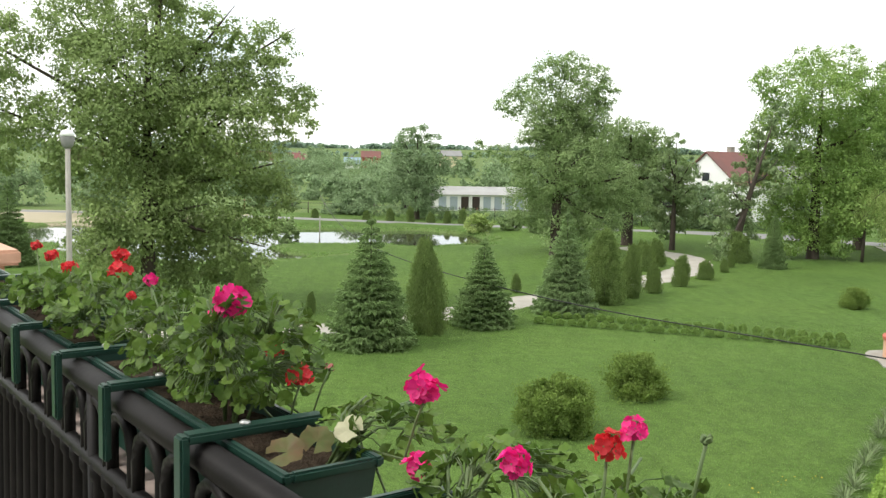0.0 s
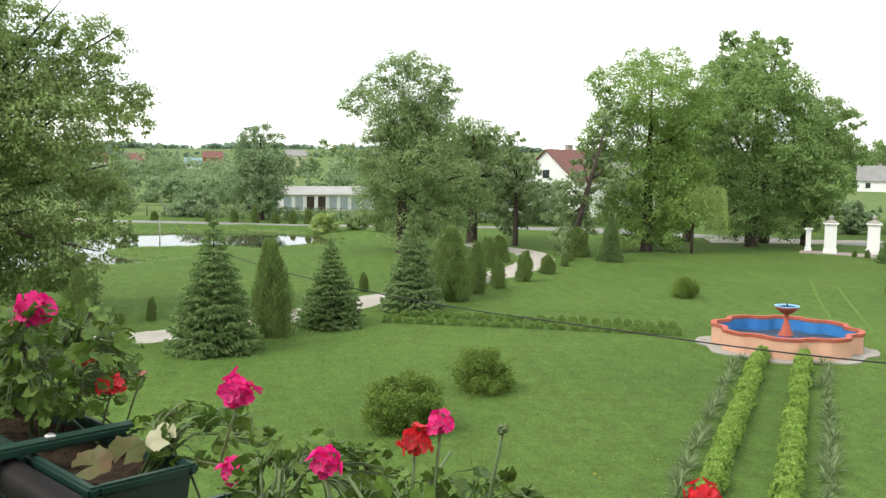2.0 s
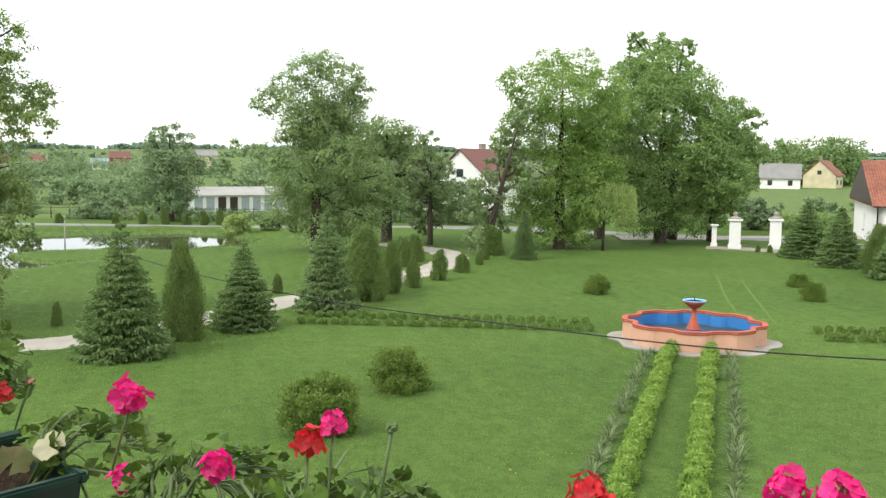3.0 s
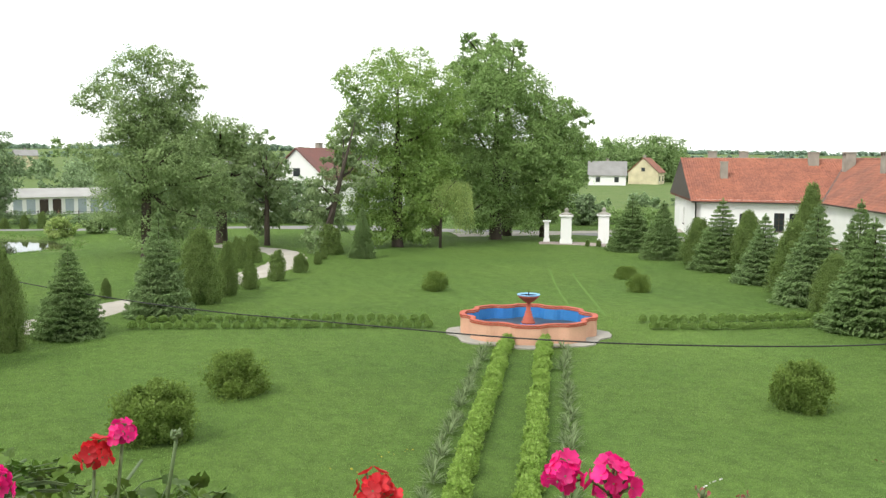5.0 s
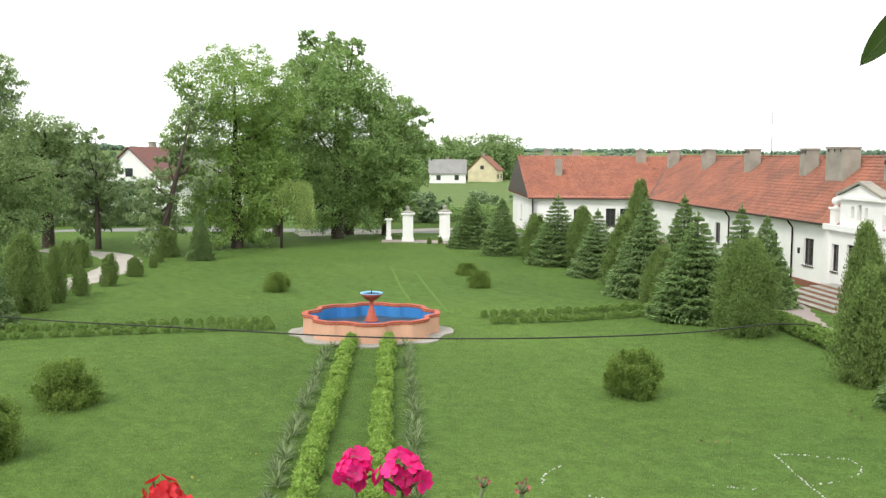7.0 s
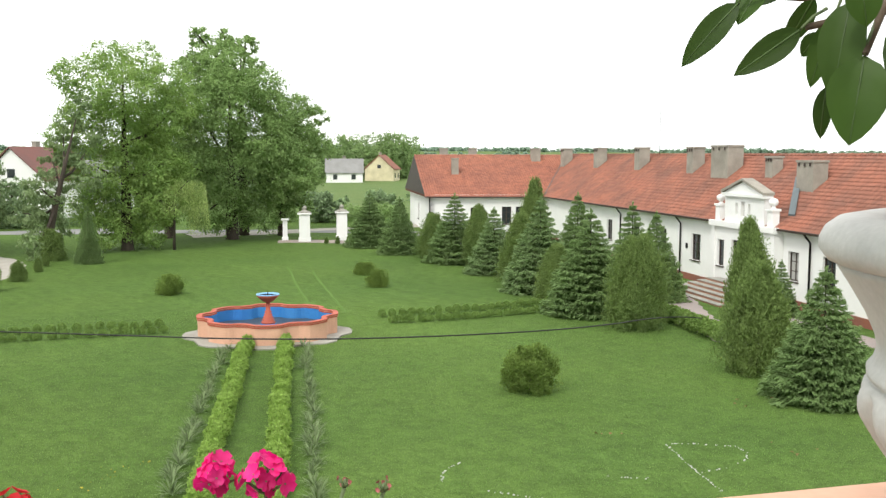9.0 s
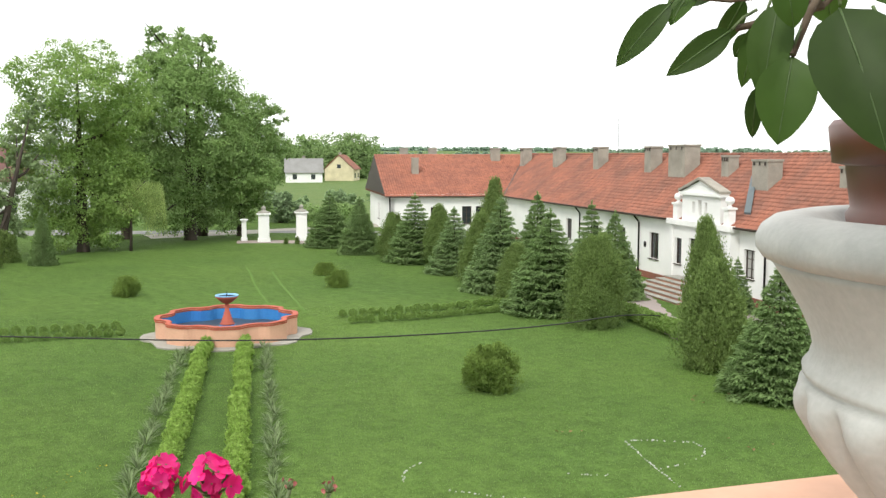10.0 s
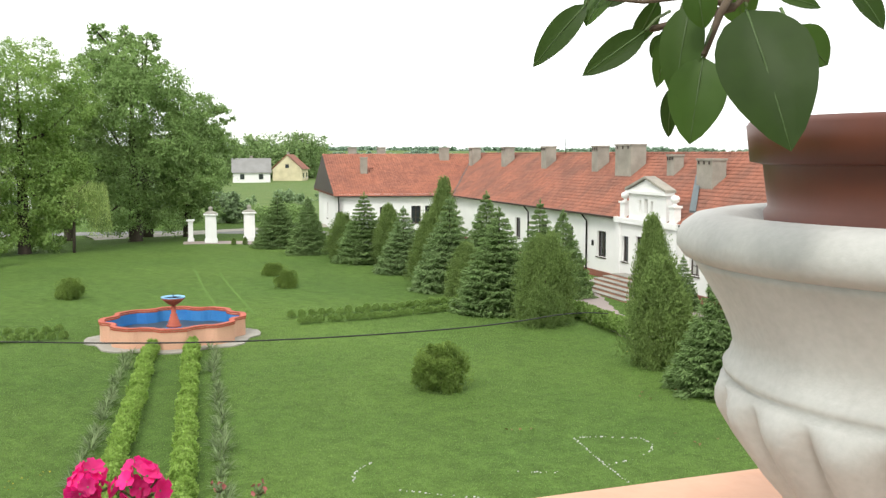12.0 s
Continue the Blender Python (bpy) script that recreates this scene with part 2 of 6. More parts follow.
def leaf_mesh(name, centers, axes, normals, length, width, mat):
    """Many small four-cornered leaves in one mesh. axes: where each leaf points."""
    c, a, nn = (np.asarray(v, dtype=np.float64) for v in (centers, axes, normals))
    k = len(c)
    a = a / (np.linalg.norm(a, axis=1, keepdims=True) + 1e-9)
    b = np.cross(nn, a)
    b /= np.linalg.norm(b, axis=1, keepdims=True) + 1e-9
    up = np.cross(a, b)
    L, W = np.broadcast_to(length, k)[:, None], np.broadcast_to(width, k)[:, None]
    v = np.empty((k, 4, 3))
    v[:, 0], v[:, 2] = c, c + a * L - up * L * 0.15
    v[:, 1], v[:, 3] = c + a * L * 0.5 + b * W * 0.5 + up * W * 0.15, c + a * L * 0.5 - b * W * 0.5 + up * W * 0.15
    me = bpy.data.meshes.new(name)
    me.vertices.add(4 * k), me.loops.add(4 * k), me.polygons.add(k)
    me.vertices.foreach_set("co", v.ravel())
    me.loops.foreach_set("vertex_index", np.arange(4 * k, dtype=np.int32))
    me.polygons.foreach_set("loop_start", np.arange(0, 4 * k, 4, dtype=np.int32))
    me.update(calc_edges=True)
    me.materials.append(mat)
    return me


def rand_dirs(rng, k):
    d = rng.normal(size=(k, 3))
    return d / np.linalg.norm(d, axis=1, keepdims=True)


def clump_leaves(name, rng, blobs, leaves, leaf, mat, per=32, droop=0.2, spread=0.12):
    """Leaves in clumps over the outer part of a set of blobs (x, y, z, rx, ry, rz)."""
    bl = np.array(blobs)
    vol = (bl[:, 3] * bl[:, 4] * bl[:, 5]) ** 0.75
    nc = max(leaves // per, 8)
    which = rng.choice(len(bl), size=nc, p=vol / vol.sum())
    d = rand_dirs(rng, nc)
    rad = rng.uniform(0.35, 1.05, nc) ** 0.6
    cc = bl[which, :3] + d * bl[which, 3:] * rad[:, None]
    csz = np.mean(bl[which, 3:], axis=1) * rng.uniform(0.6, 1.5, nc) * spread * 2
    idx = np.repeat(np.arange(nc), per)
    k = len(idx)
    off = rng.normal(size=(k, 3)) * np.array([0.55, 0.55, 0.36])
    p = cc[idx] + off * csz[idx][:, None]
    a = rand_dirs(rng, k) + d[idx] * 0.6 - np.array([0, 0, droop])
    nn = rand_dirs(rng, k) * 0.6 + np.array([0, 0, 1.0]) + d[idx] * 0.7 + off * 0.4
    s = leaf * rng.uniform(0.7, 1.4, k)
    return leaf_mesh(name, p, a, nn, s, s * 0.7, mat)


def broad_tree(name, at, height, width, mat, label, seed, base=0.22, leaves=14000, leaf=0.22, trunk=0.3, lean=(0, 0),
               lobes=16, top_bias=0.0, droop=0.3, blobs=None, bark=None, forks=7, spread=0.12, group=""):
    """A trunk with limbs and a crown of leaf clumps."""
    rng = np.random.default_rng(seed)
    t = thing(name, at, label, "tree", group, rz=0)
    zb, R = height * base, width / 2
    if blobs is None:
        blobs = []
        for i in range(lobes):
            f = (i + 0.5) / lobes
            z = zb + (height - zb) * (0.06 + 0.87 * f)
            env = R * (math.sin(math.pi * (0.16 + 0.74 * f)) ** 0.7) * (1 + top_bias * (f - 0.5))
            a = i * 2.4 + rng.uniform(-0.5, 0.5)
            r = env * rng.uniform(0.42, 0.60)
            q = max(env - r, 0) * rng.uniform(0.75, 1.15)
            blobs.append((math.cos(a) * q + lean[0] * f, math.sin(a) * q + lean[1] * f, z, r, r, r * rng.uniform(0.6, 0.85)))
    link_mesh("crown", clump_leaves("crown", rng, blobs, leaves, leaf, mat, droop=droop, spread=spread), mat, t)
    bm = bmesh.new()
    split = Vector((lean[0] * 0.3, lean[1] * 0.3, zb + (height - zb) * 0.25))
    top = Vector((lean[0] * 0.9, lean[1] * 0.9, height * 0.86))
    add_tube(bm, [(0, 0, -0.3), (0, 0, 0.15), split * 0.5, split, split.lerp(top, 0.5), top], [trunk * 1.5, trunk * 1.15, trunk, trunk * 0.8, trunk * 0.45, trunk * 0.12], 10)
    part("trunk", bm, bark or M_BARK, t)
    for b in sorted(blobs, key=lambda b: -b[3])[:forks]:
        bm = bmesh.new()
        e = Vector(b[:3])
        s = split.lerp(top, min(0.8, max(0.0, (e.z - split.z) / (top.z - split.z + 1e-6) * 0.6)))
        m1 = s.lerp(e, 0.5) + Vector((0, 0, -0.08 * height * 0.3))
        add_tube(bm, [s, m1, e, e + (e - m1) * 0.5], [trunk * 0.42, trunk * 0.3, trunk * 0.17, trunk * 0.05], 6)
        part("limb", bm, bark or M_BARK, t)
    return t


def spruce_mesh(name, seed, mat, tufts=40000, rows=17, taper=0.88):
    """A unit spruce crown: height 1, radius 0.5; close tiers of drooping boughs with upturned, fanned tips."""
    rng = np.random.default_rng(seed)
    C, A, N, S = [], [], [], []
    boughs = []
    for i in range(rows):
        f = i / (rows - 1)
        z = 0.06 + 0.86 * f ** 0.94
        reach = 0.455 * (1 - f) ** taper + 0.035
        nb = int(18 * (1 - f) + 10)
        ph = rng.uniform(0, math.tau)
        for j in range(nb):
            boughs.append((z + rng.uniform(-0.014, 0.014), ph + (j + rng.uniform(-0.3, 0.3)) * math.tau / nb, reach * rng.uniform(0.80, 1.10), f))
    tot = sum(b[2] ** 1.4 for b in boughs)
    for z, a, reach, f in boughs:
        k = max(45, int(tufts * reach ** 1.4 / tot))
        s = rng.uniform(0.02, 1.0, k) ** 0.62
        fan = reach * (0.10 + 0.24 * np.sin(np.pi * np.clip(s, 0, 1) ** 1.3))
        side = np.clip(rng.normal(size=k) * 0.55, -1, 1) * fan
        sag = (-0.34 * s + 0.20 * s ** 3) * reach * (1 - 0.6 * f)
        x, y = np.cos(a) * reach * s - np.sin(a) * side, np.sin(a) * reach * s + np.cos(a) * side
        zz = z + sag - np.abs(side) * 0.32 + np.abs(rng.normal(size=k)) * 0.006 - rng.uniform(0, 0.022, k) * (1 - 0.5 * f)
        C.append(np.stack([x, y, zz], 1))
        da = a + np.sign(side) * rng.uniform(0.1, 0.8, k)
        A.append(np.stack([np.cos(da), np.sin(da), rng.uniform(-0.45, 0.35, k)], 1))
        N.append(np.stack([rng.normal(size=k) * 0.45, rng.normal(size=k) * 0.45, np.ones(k)], 1))
        S.append(np.full(k, 1.05 - 0.35 * f))
    k = 90
    C.append(np.stack([rng.normal(size=k) * 0.006, rng.normal(size=k) * 0.006, rng.uniform(0.88, 0.975, k)], 1))
    A.append(np.stack([rng.normal(size=k) * 0.4, rng.normal(size=k) * 0.4, np.ones(k)], 1)), N.append(rand_dirs(rng, k)), S.append(np.full(k, 0.55))
    C, A, N, S = (np.concatenate(v) for v in (C, A, N, S))
    s = rng.uniform(0.030, 0.054, len(C)) * S
    return leaf_mesh(name, C, A, N, s, s * 0.36, mat)


def bush_mesh(name, seed, mat, tufts=7000, cone=0.5, lump=0.12, leaf=0.045, upright=1.0, stems=9):
    """A unit clipped or free shrub: height 1, radius 0.5, of upright sprays; cone 0 is a ball, 1 a cone."""
    rng = np.random.default_rng(seed)
    k = tufts

    def profile(z):
        ball = np.sqrt(np.clip(1 - ((z - 0.45) / 0.56) ** 2, 0, 1))
        con = np.clip(1 - z, 0, 1) ** 0.72 * np.clip(z / 0.10, 0.35, 1) ** 0.4
        return 0.5 * (ball * (1 - cone) + con * cone)

    # plumes: upright puffs of sprays set over the outline, each with its own size, round a leafy core
    m = max(80, k // 190)
    pz, pa = rng.uniform(0.03, 0.95, m), rng.uniform(0, math.tau, m)
    pr = (profile(pz) - 0.045) * rng.uniform(0.70, 1.02 + lump * 1.1, m)
    size = rng.uniform(0.06, 0.13 + lump * 0.3, m) * (0.3 + 1.2 * profile(pz))
    w = rng.integers(0, m, k)
    d = rand_dirs(rng, k) * np.abs(rng.normal(1.0, 0.25, k))[:, None]
    C = np.stack([np.cos(pa[w]) * pr[w], np.sin(pa[w]) * pr[w], pz[w]], 1) + d * size[w][:, None] * np.array([0.85, 0.85, 1.3])
    kc = k // 3
    cz, ca = rng.uniform(0.02, 0.93, kc), rng.uniform(0, math.tau, kc)
    cr = profile(cz) * rng.uniform(0.5, 0.76, kc)
    C = np.concatenate([C, np.stack([np.cos(ca) * cr, np.sin(ca) * cr, cz], 1)])
    C = C[(C[:, 2] > 0) & (C[:, 2] < 1.05)]
    a = np.arctan2(C[:, 1], C[:, 0])
    k = len(C)
    A = np.stack([np.cos(a) * 0.55, np.sin(a) * 0.55, np.full(k, upright)], 1) + rng.normal(size=(k, 3)) * 0.6
    N = np.stack([np.cos(a), np.sin(a), np.full(k, 0.35)], 1) + rng.normal(size=(k, 3)) * 0.55
    s = rng.uniform(0.6, 1.4, k) * leaf
    return leaf_mesh(name, C, A, N, s, s * 0.6, mat)


def ball_mesh(name, seed, mat, tufts=900, leaf=0.12):
    """A unit clipped ball shrub: height 1, radius 0.5, close leaves over a lumpy rounded body."""
    rng = np.random.default_rng(seed)
    d = rand_dirs(rng, tufts)
    d[:, 2] = np.where(d[:, 2] < -0.6, -d[:, 2], d[:, 2])
    bump = 1 + 0.1 * np.sin(d[:, 0] * 9 + seed) * np.sin(d[:, 1] * 8) + rng.normal(size=tufts) * 0.06
    C = d * np.array([0.42, 0.42, 0.42]) * bump[:, None] + np.array([0, 0, 0.48])
    A = d * 0.5 + rng.normal(size=(tufts, 3)) * 0.6 + np.array([0, 0, 0.4])
    s = rng.uniform(0.6, 1.4, tufts) * leaf
    return leaf_mesh(name, C, A, d + rng.normal(size=(tufts, 3)) * 0.6, s, s * 0.7, mat)


# ---- the ground: one sheet with a pond basin and far rising land ----
WALL_AZ = radians(27.0)
CORNER = Vector((65.2, 65.2))
E1 = Vector((-math.sin(WALL_AZ), -math.cos(WALL_AZ)))
E2 = Vector((math.cos(WALL_AZ), -math.sin(WALL_AZ)))


def step01(a, b, x):
    t = np.clip((x - a) / (b - a), 0, 1)
    return t * t * (3 - 2 * t)


def pond_edge(x, y):
    d = np.minimum(np.hypot(x + 18.3, y - 76.6) - 11.4, np.hypot(x + 10, y - 87) - 7.5)
    d = np.minimum(d, np.hypot(x + 3.2, y - 86.5) - 7.6)
    d = np.minimum(d, np.hypot(x + 33, y - 84) - 9.0)
    wob = 0.5 * np.sin(x * 0.9 + y * 0.4) + 0.4 * np.sin(y * 1.1 - x * 0.5)
    return np.maximum(d + wob, 4.4 - np.hypot(x + 8.8, y - 75.2) + wob)


def ground_z(x, y):
    z = -0.9 * step01(0.5, -1.8, pond_edge(x, y))
    z = z + 0.35 * np.exp(-(((pond_edge(x, y) - 3.5) / 2.0) ** 2)) * step01(86, 92, y) * step01(-60, -30, x) * step01(20, 5, x)
    s = (x - CORNER.x) * E1.x + (y - CORNER.y) * E1.y
    v = (x - CORNER.x) * E2.x + (y - CORNER.y) * E2.y
    z = z - 0.52 * step01(-10.5, -6.0, v) * step01(78, 64, s) * step01(-30, -12, s)
    r = np.hypot(x, y)
    az = np.arctan2(x, y)
    hill = 10 + 3.0 * np.sin(az * 3.1 + 0.6) + 1.5 * np.sin(az * 9 + 1)
    z = z + hill * step01(420, 1900, r) + 0.7 * step01(150, 420, r) * (1 + np.sin(x * 0.02) * np.sin(y * 0.017))
    return z + 0.03 * np.sin(x * 0.35 + 1) * np.sin(y * 0.29) * step01(140, 60, r)


def spaced(lo, hi, step, far, ratio=1.16):
    mid = list(np.arange(lo, hi + 1e-6, step))
    out_hi, out_lo, w = [], [], step
    p = hi
    while p < far:
        w *= ratio
        p += w
        out_hi.append(p)
    p, w = lo, step
    while p > -far:
        w *= ratio
        p -= w
        out_lo.append(p)
    return np.array(out_lo[::-1] + mid + out_hi)


def make_ground():
    xs, ys = spaced(-48, 84, 0.75, 3500), spaced(-4, 112, 0.75, 3500)
    X, Y = np.meshgrid(xs, ys)
    Z = ground_z(X, Y)
    nx, ny = len(xs), len(ys)
    me = bpy.data.meshes.new("ground")
    co = np.stack([X, Y, Z], -1).reshape(-1, 3)
    i, j = np.meshgrid(np.arange(nx - 1), np.arange(ny - 1))
    a = (j * nx + i).ravel()
    quads = np.stack([a, a + 1, a + nx + 1, a + nx], 1)
    k = len(quads)
    me.vertices.add(len(co)), me.loops.add(4 * k), me.polygons.add(k)
    me.vertices.foreach_set("co", co.ravel())
    me.loops.foreach_set("vertex_index", quads.ravel().astype(np.int32))
    me.polygons.foreach_set("loop_start", np.arange(0, 4 * k, 4, dtype=np.int32))
    me.update(calc_edges=True)
    for m in (M_LAWN, M_MEADOW, M_EARTH):
        me.materials.append(m)
    c = co[quads].mean(axis=1)
    slot = np.where((np.hypot(c[:, 0], c[:, 1]) > 118) | (pond_edge(c[:, 0], c[:, 1]) < 1.2), 1, 0)
    slot = np.where((c[:, 0] < -22) & (c[:, 0] > -70) & (c[:, 1] > 92) & (c[:, 1] < 112), 2, slot)
    me.polygons.foreach_set("material_index", slot.astype(np.int32))
    me.polygons.foreach_set("use_smooth", [True] * k)
    return tagged(new("ground", me), "mown green lawn rising to rough meadows and far hills", "ground", kind="structure")


make_ground()
wb = bmesh.new()
for q in ((-48, 60), (10, 60), (10, 99), (-48, 99)):
    wb.verts.new((*q, -0.16))
wb.faces.new(wb.verts)
tagged(part("water", wb, M_POND), "still brown pond water mirroring the pale sky", "pond", kind="structure")


def ribbon(name, pts, width, mat, label, category, z=0.02, kind="structure", wob=0.12):
    """A flat strip that follows the ground along a smooth line, with ragged edges and a small thickness."""
    bm = bmesh.new()
    P = [Vector(p) for p in pts]
    fine = []
    for i in range(len(P) - 1):
        p0, p1, p2, p3 = P[max(i - 1, 0)], P[i], P[i + 1], P[min(i + 2, len(P) - 1)]
        for k in range(10):
            t = k / 10
            fine.append(0.5 * ((2 * p1) + (p2 - p0) * t + (2 * p0 - 5 * p1 + 4 * p2 - p3) * t * t + (3 * p1 - p0 - 3 * p2 + p3) * t ** 3))
    fine.append(P[-1])
    rows = []
    for i, p in enumerate(fine):
        d = (fine[min(i + 1, len(fine) - 1)] - fine[max(i - 1, 0)]).normalized()
        n = Vector((-d.y, d.x))
        row = []
        for s in (-1, -0.5, 0, 0.5, 1):
            q = p + n * (s * width / 2 + (wob * math.sin(i * 1.7 + s * 3) if abs(s) == 1 else 0))
            row.append(bm.verts.new((q.x, q.y, float(ground_z(q.x, q.y)) + (z if abs(s) < 1 else -0.03))))
        rows.append(row)
    for a, b in zip(rows, rows[1:]):
        for k in range(4):
            bm.faces.new((a[k], a[k + 1], b[k + 1], b[k])).smooth = True
    bmesh.ops.recalc_face_normals(bm, faces=bm.faces)
    return tagged(part(name, bm, mat), label, category, kind=kind)


ribbon("path", [(-22, 36.5), (-14, 38.6), (-7.6, 40), (-4.7, 40.8), (0.6, 45.6), (4.6, 50), (8.5, 54.2), (12.5, 59), (16, 64.2), (18, 69), (18.2, 75), (15, 80.5)], 3.0, M_GRAVEL,
       "winding pale gravel garden path", "path", z=0.06)
M_TRACK = material("flattened paler grass", (0.135, 0.236, 0.052), (0.118, 0.212, 0.046), scale=0.8, fine=24, rough=0.9, bump=0.4, spec=0.1, dirt=0.4)
for pts in ([(32.6, 57), (31.8, 55.2), (28.4, 48.5), (24.8, 40.9)], [(32.8, 54), (31.7, 51.9), (28.7, 45.7), (25.3, 38.7)]):
    ribbon("wheel_track", pts, 0.24, M_TRACK, "faint pale wheel track across the lawn", "track", z=0.012, wob=0.06)
ribbon("road", [(-60, 110), (-30, 108), (-18, 107), (0, 102), (10, 100.5), (24, 99), (36, 96)], 2.6, M_ASPHALT, "grey asphalt lane beyond the pond", "road", z=0.08)
ribbon("road", [(24, 99), (40, 89), (52, 80), (56.5, 71), (52, 63.5), (46, 58)], 4.2, M_ASPHALT, "grey driveway passing between the gate posts", "road", z=0.08)


ribbon("pavement", [(41.5, 74.0), (44.6, 71.9), (46.6, 68.4), (46.8, 63.5), (46.6, 58.5), (47.2, 53)], 2.6, M_PAVER, "pinkish paved drive between the gate posts and the house", "pavement", z=0.09)
ribbon("road", [(38, 84.5), (45, 83.2), (52, 82.4), (60, 82), (70, 82.5)], 4.6, M_GRAVEL, "pale gravelled road outside the gate", "road", z=0.1)


# ---- the long white house with its red tiled roof ----
def at_wall(s, v, z):
    p = CORNER + E1 * s + E2 * v
    return Vector((p.x, p.y, z))


WING_A, WING_B = Vector((math.sin(radians(-51.5)), math.cos(radians(-51.5)))), Vector((math.sin(radians(31)), math.cos(radians(31))))


def at_wing(s, v, z):
    p = CORNER + WING_A * s + WING_B * v
    return Vector((p.x, p.y, z))


def slab(place, s0, s1, v0, v1, z0, z1):
    """A box in a building's own skewed axes."""
    bm = bmesh.new()
    c = [[[bm.verts.new(place(s, v, z)) for z in (z0, z1)] for v in (v0, v1)] for s in (s0, s1)]
    for f in ((c[0][0][0], c[1][0][0], c[1][0][1], c[0][0][1]), (c[0][1][0], c[0][1][1], c[1][1][1], c[1][1][0]),
              (c[0][0][0], c[0][0][1], c[0][1][1], c[0][1][0]), (c[1][0][0], c[1][1][0], c[1][1][1], c[1][0][1]),
              (c[0][0][1], c[1][0][1], c[1][1][1], c[0][1][1]), (c[0][0][0], c[0][1][0], c[1][1][0], c[1][0][0])):
        bm.faces.new(f)
    bmesh.ops.recalc_face_normals(bm, faces=bm.faces)
    return bm


def pierced_wall(place, length, z0, z1, thick, holes, start=0.0):
    """A wall along s with rectangular openings (s0, s1, za, zb) that go through it."""
    bm = bmesh.new()
    ss = sorted({start, length, *(h[0] for h in holes), *(h[1] for h in holes)})
    zs = sorted({z0, z1, *(h[2] for h in holes), *(h[3] for h in holes)})
    def open_at(s, z):
        return any(h[0] < s < h[1] and h[2] < z < h[3] for h in holes)
    def quad(*q):
        bm.faces.new([bm.verts.new(place(*p)) for p in q])
    for s0, s1 in zip(ss, ss[1:]):
        for a, b in zip(zs, zs[1:]):
            if not open_at((s0 + s1) / 2, (a + b) / 2):
                quad((s0, 0, a), (s1, 0, a), (s1, 0, b), (s0, 0, b))
                quad((s0, thick, a), (s0, thick, b), (s1, thick, b), (s1, thick, a))
    for s0, s1, a, b in holes:
        quad((s0, 0, a), (s0, thick, a), (s0, thick, b), (s0, 0, b)), quad((s1, 0, a), (s1, 0, b), (s1, thick, b), (s1, thick, a))
        quad((s0, 0, a), (s1, 0, a), (s1, thick, a), (s0, thick, a)), quad((s0, 0, b), (s0, thick, b), (s1, thick, b), (s1, 0, b))
    quad((start, 0, z1), (length, 0, z1), (length, thick, z1), (start, thick, z1))
    quad((start, 0, z0), (start, 0, z1), (start, thick, z1), (start, thick, z0)), quad((length, 0, z0), (length, thick, z0), (length, thick, z1), (length, 0, z1))
    bmesh.ops.remove_doubles(bm, verts=bm.verts, dist=0.001)
    bmesh.ops.recalc_face_normals(bm, faces=bm.faces)
    return bm


def roof_tiles(name, corner, across, down, mat, seed, pitch=0.23, course=0.31, cut=None):
    """Overlapping clay tiles over a roof plane: corner at the eave's start, across along the eave, down the line from eave up to ridge."""
    rng = np.random.default_rng(seed)
    c, A, U = np.array(corner), np.array(across), np.array(down)
    la, lu = np.linalg.norm(A), np.linalg.norm(U)
    ea, eu = A / la, U / lu
    n = np.cross(ea, eu)
    n = n / np.linalg.norm(n)
    if n[2] < 0:
        n = -n
    na, nu = int(la / pitch), int(lu / course)
    i, j = np.meshgrid(np.arange(na), np.arange(nu))
    i, j = i.ravel(), j.ravel()
    if cut is not None:
        keep = cut((i + 0.5) * pitch, (j + 0.5) * course)
        i, j = i[keep], j[keep]
    k = len(i)
    lift = rng.uniform(0, 0.014, k)
    v = np.empty((k, 8, 3))
    for q, (du, dv, h) in enumerate(((0.02, -0.06, 0.035), (0.5, -0.06, 0.085), (0.98, -0.06, 0.035), (0.02, 1.0, 0.01), (0.5, 1.0, 0.06), (0.98, 1.0, 0.01), (0.02, -0.06, 0.0), (0.98, -0.06, 0.0))):
        s = (i + du) * la / na + rng.normal(size=k) * 0.008
        u = (j + dv) * lu / nu + (0.012 * np.sin(i * 0.13) + rng.normal(size=k) * 0.01)
        v[:, q] = c + ea * s[:, None] + eu * u[:, None] + n * (h + lift)[:, None]
    f = np.array([[0, 1, 4, 3], [1, 2, 5, 4], [6, 7, 2, 0]])
    faces = (np.arange(k)[:, None, None] * 8 + f[None]).reshape(-1, 4)
    me = bpy.data.meshes.new(name)
    m = len(faces)
    me.vertices.add(8 * k), me.loops.add(4 * m), me.polygons.add(m)
    me.vertices.foreach_set("co", v.ravel())
    me.loops.foreach_set("vertex_index", faces.ravel().astype(np.int32))
    me.polygons.foreach_set("loop_start", np.arange(0, 4 * m, 4, dtype=np.int32))
    me.update(calc_edges=True)
    me.materials.append(mat)
    return me


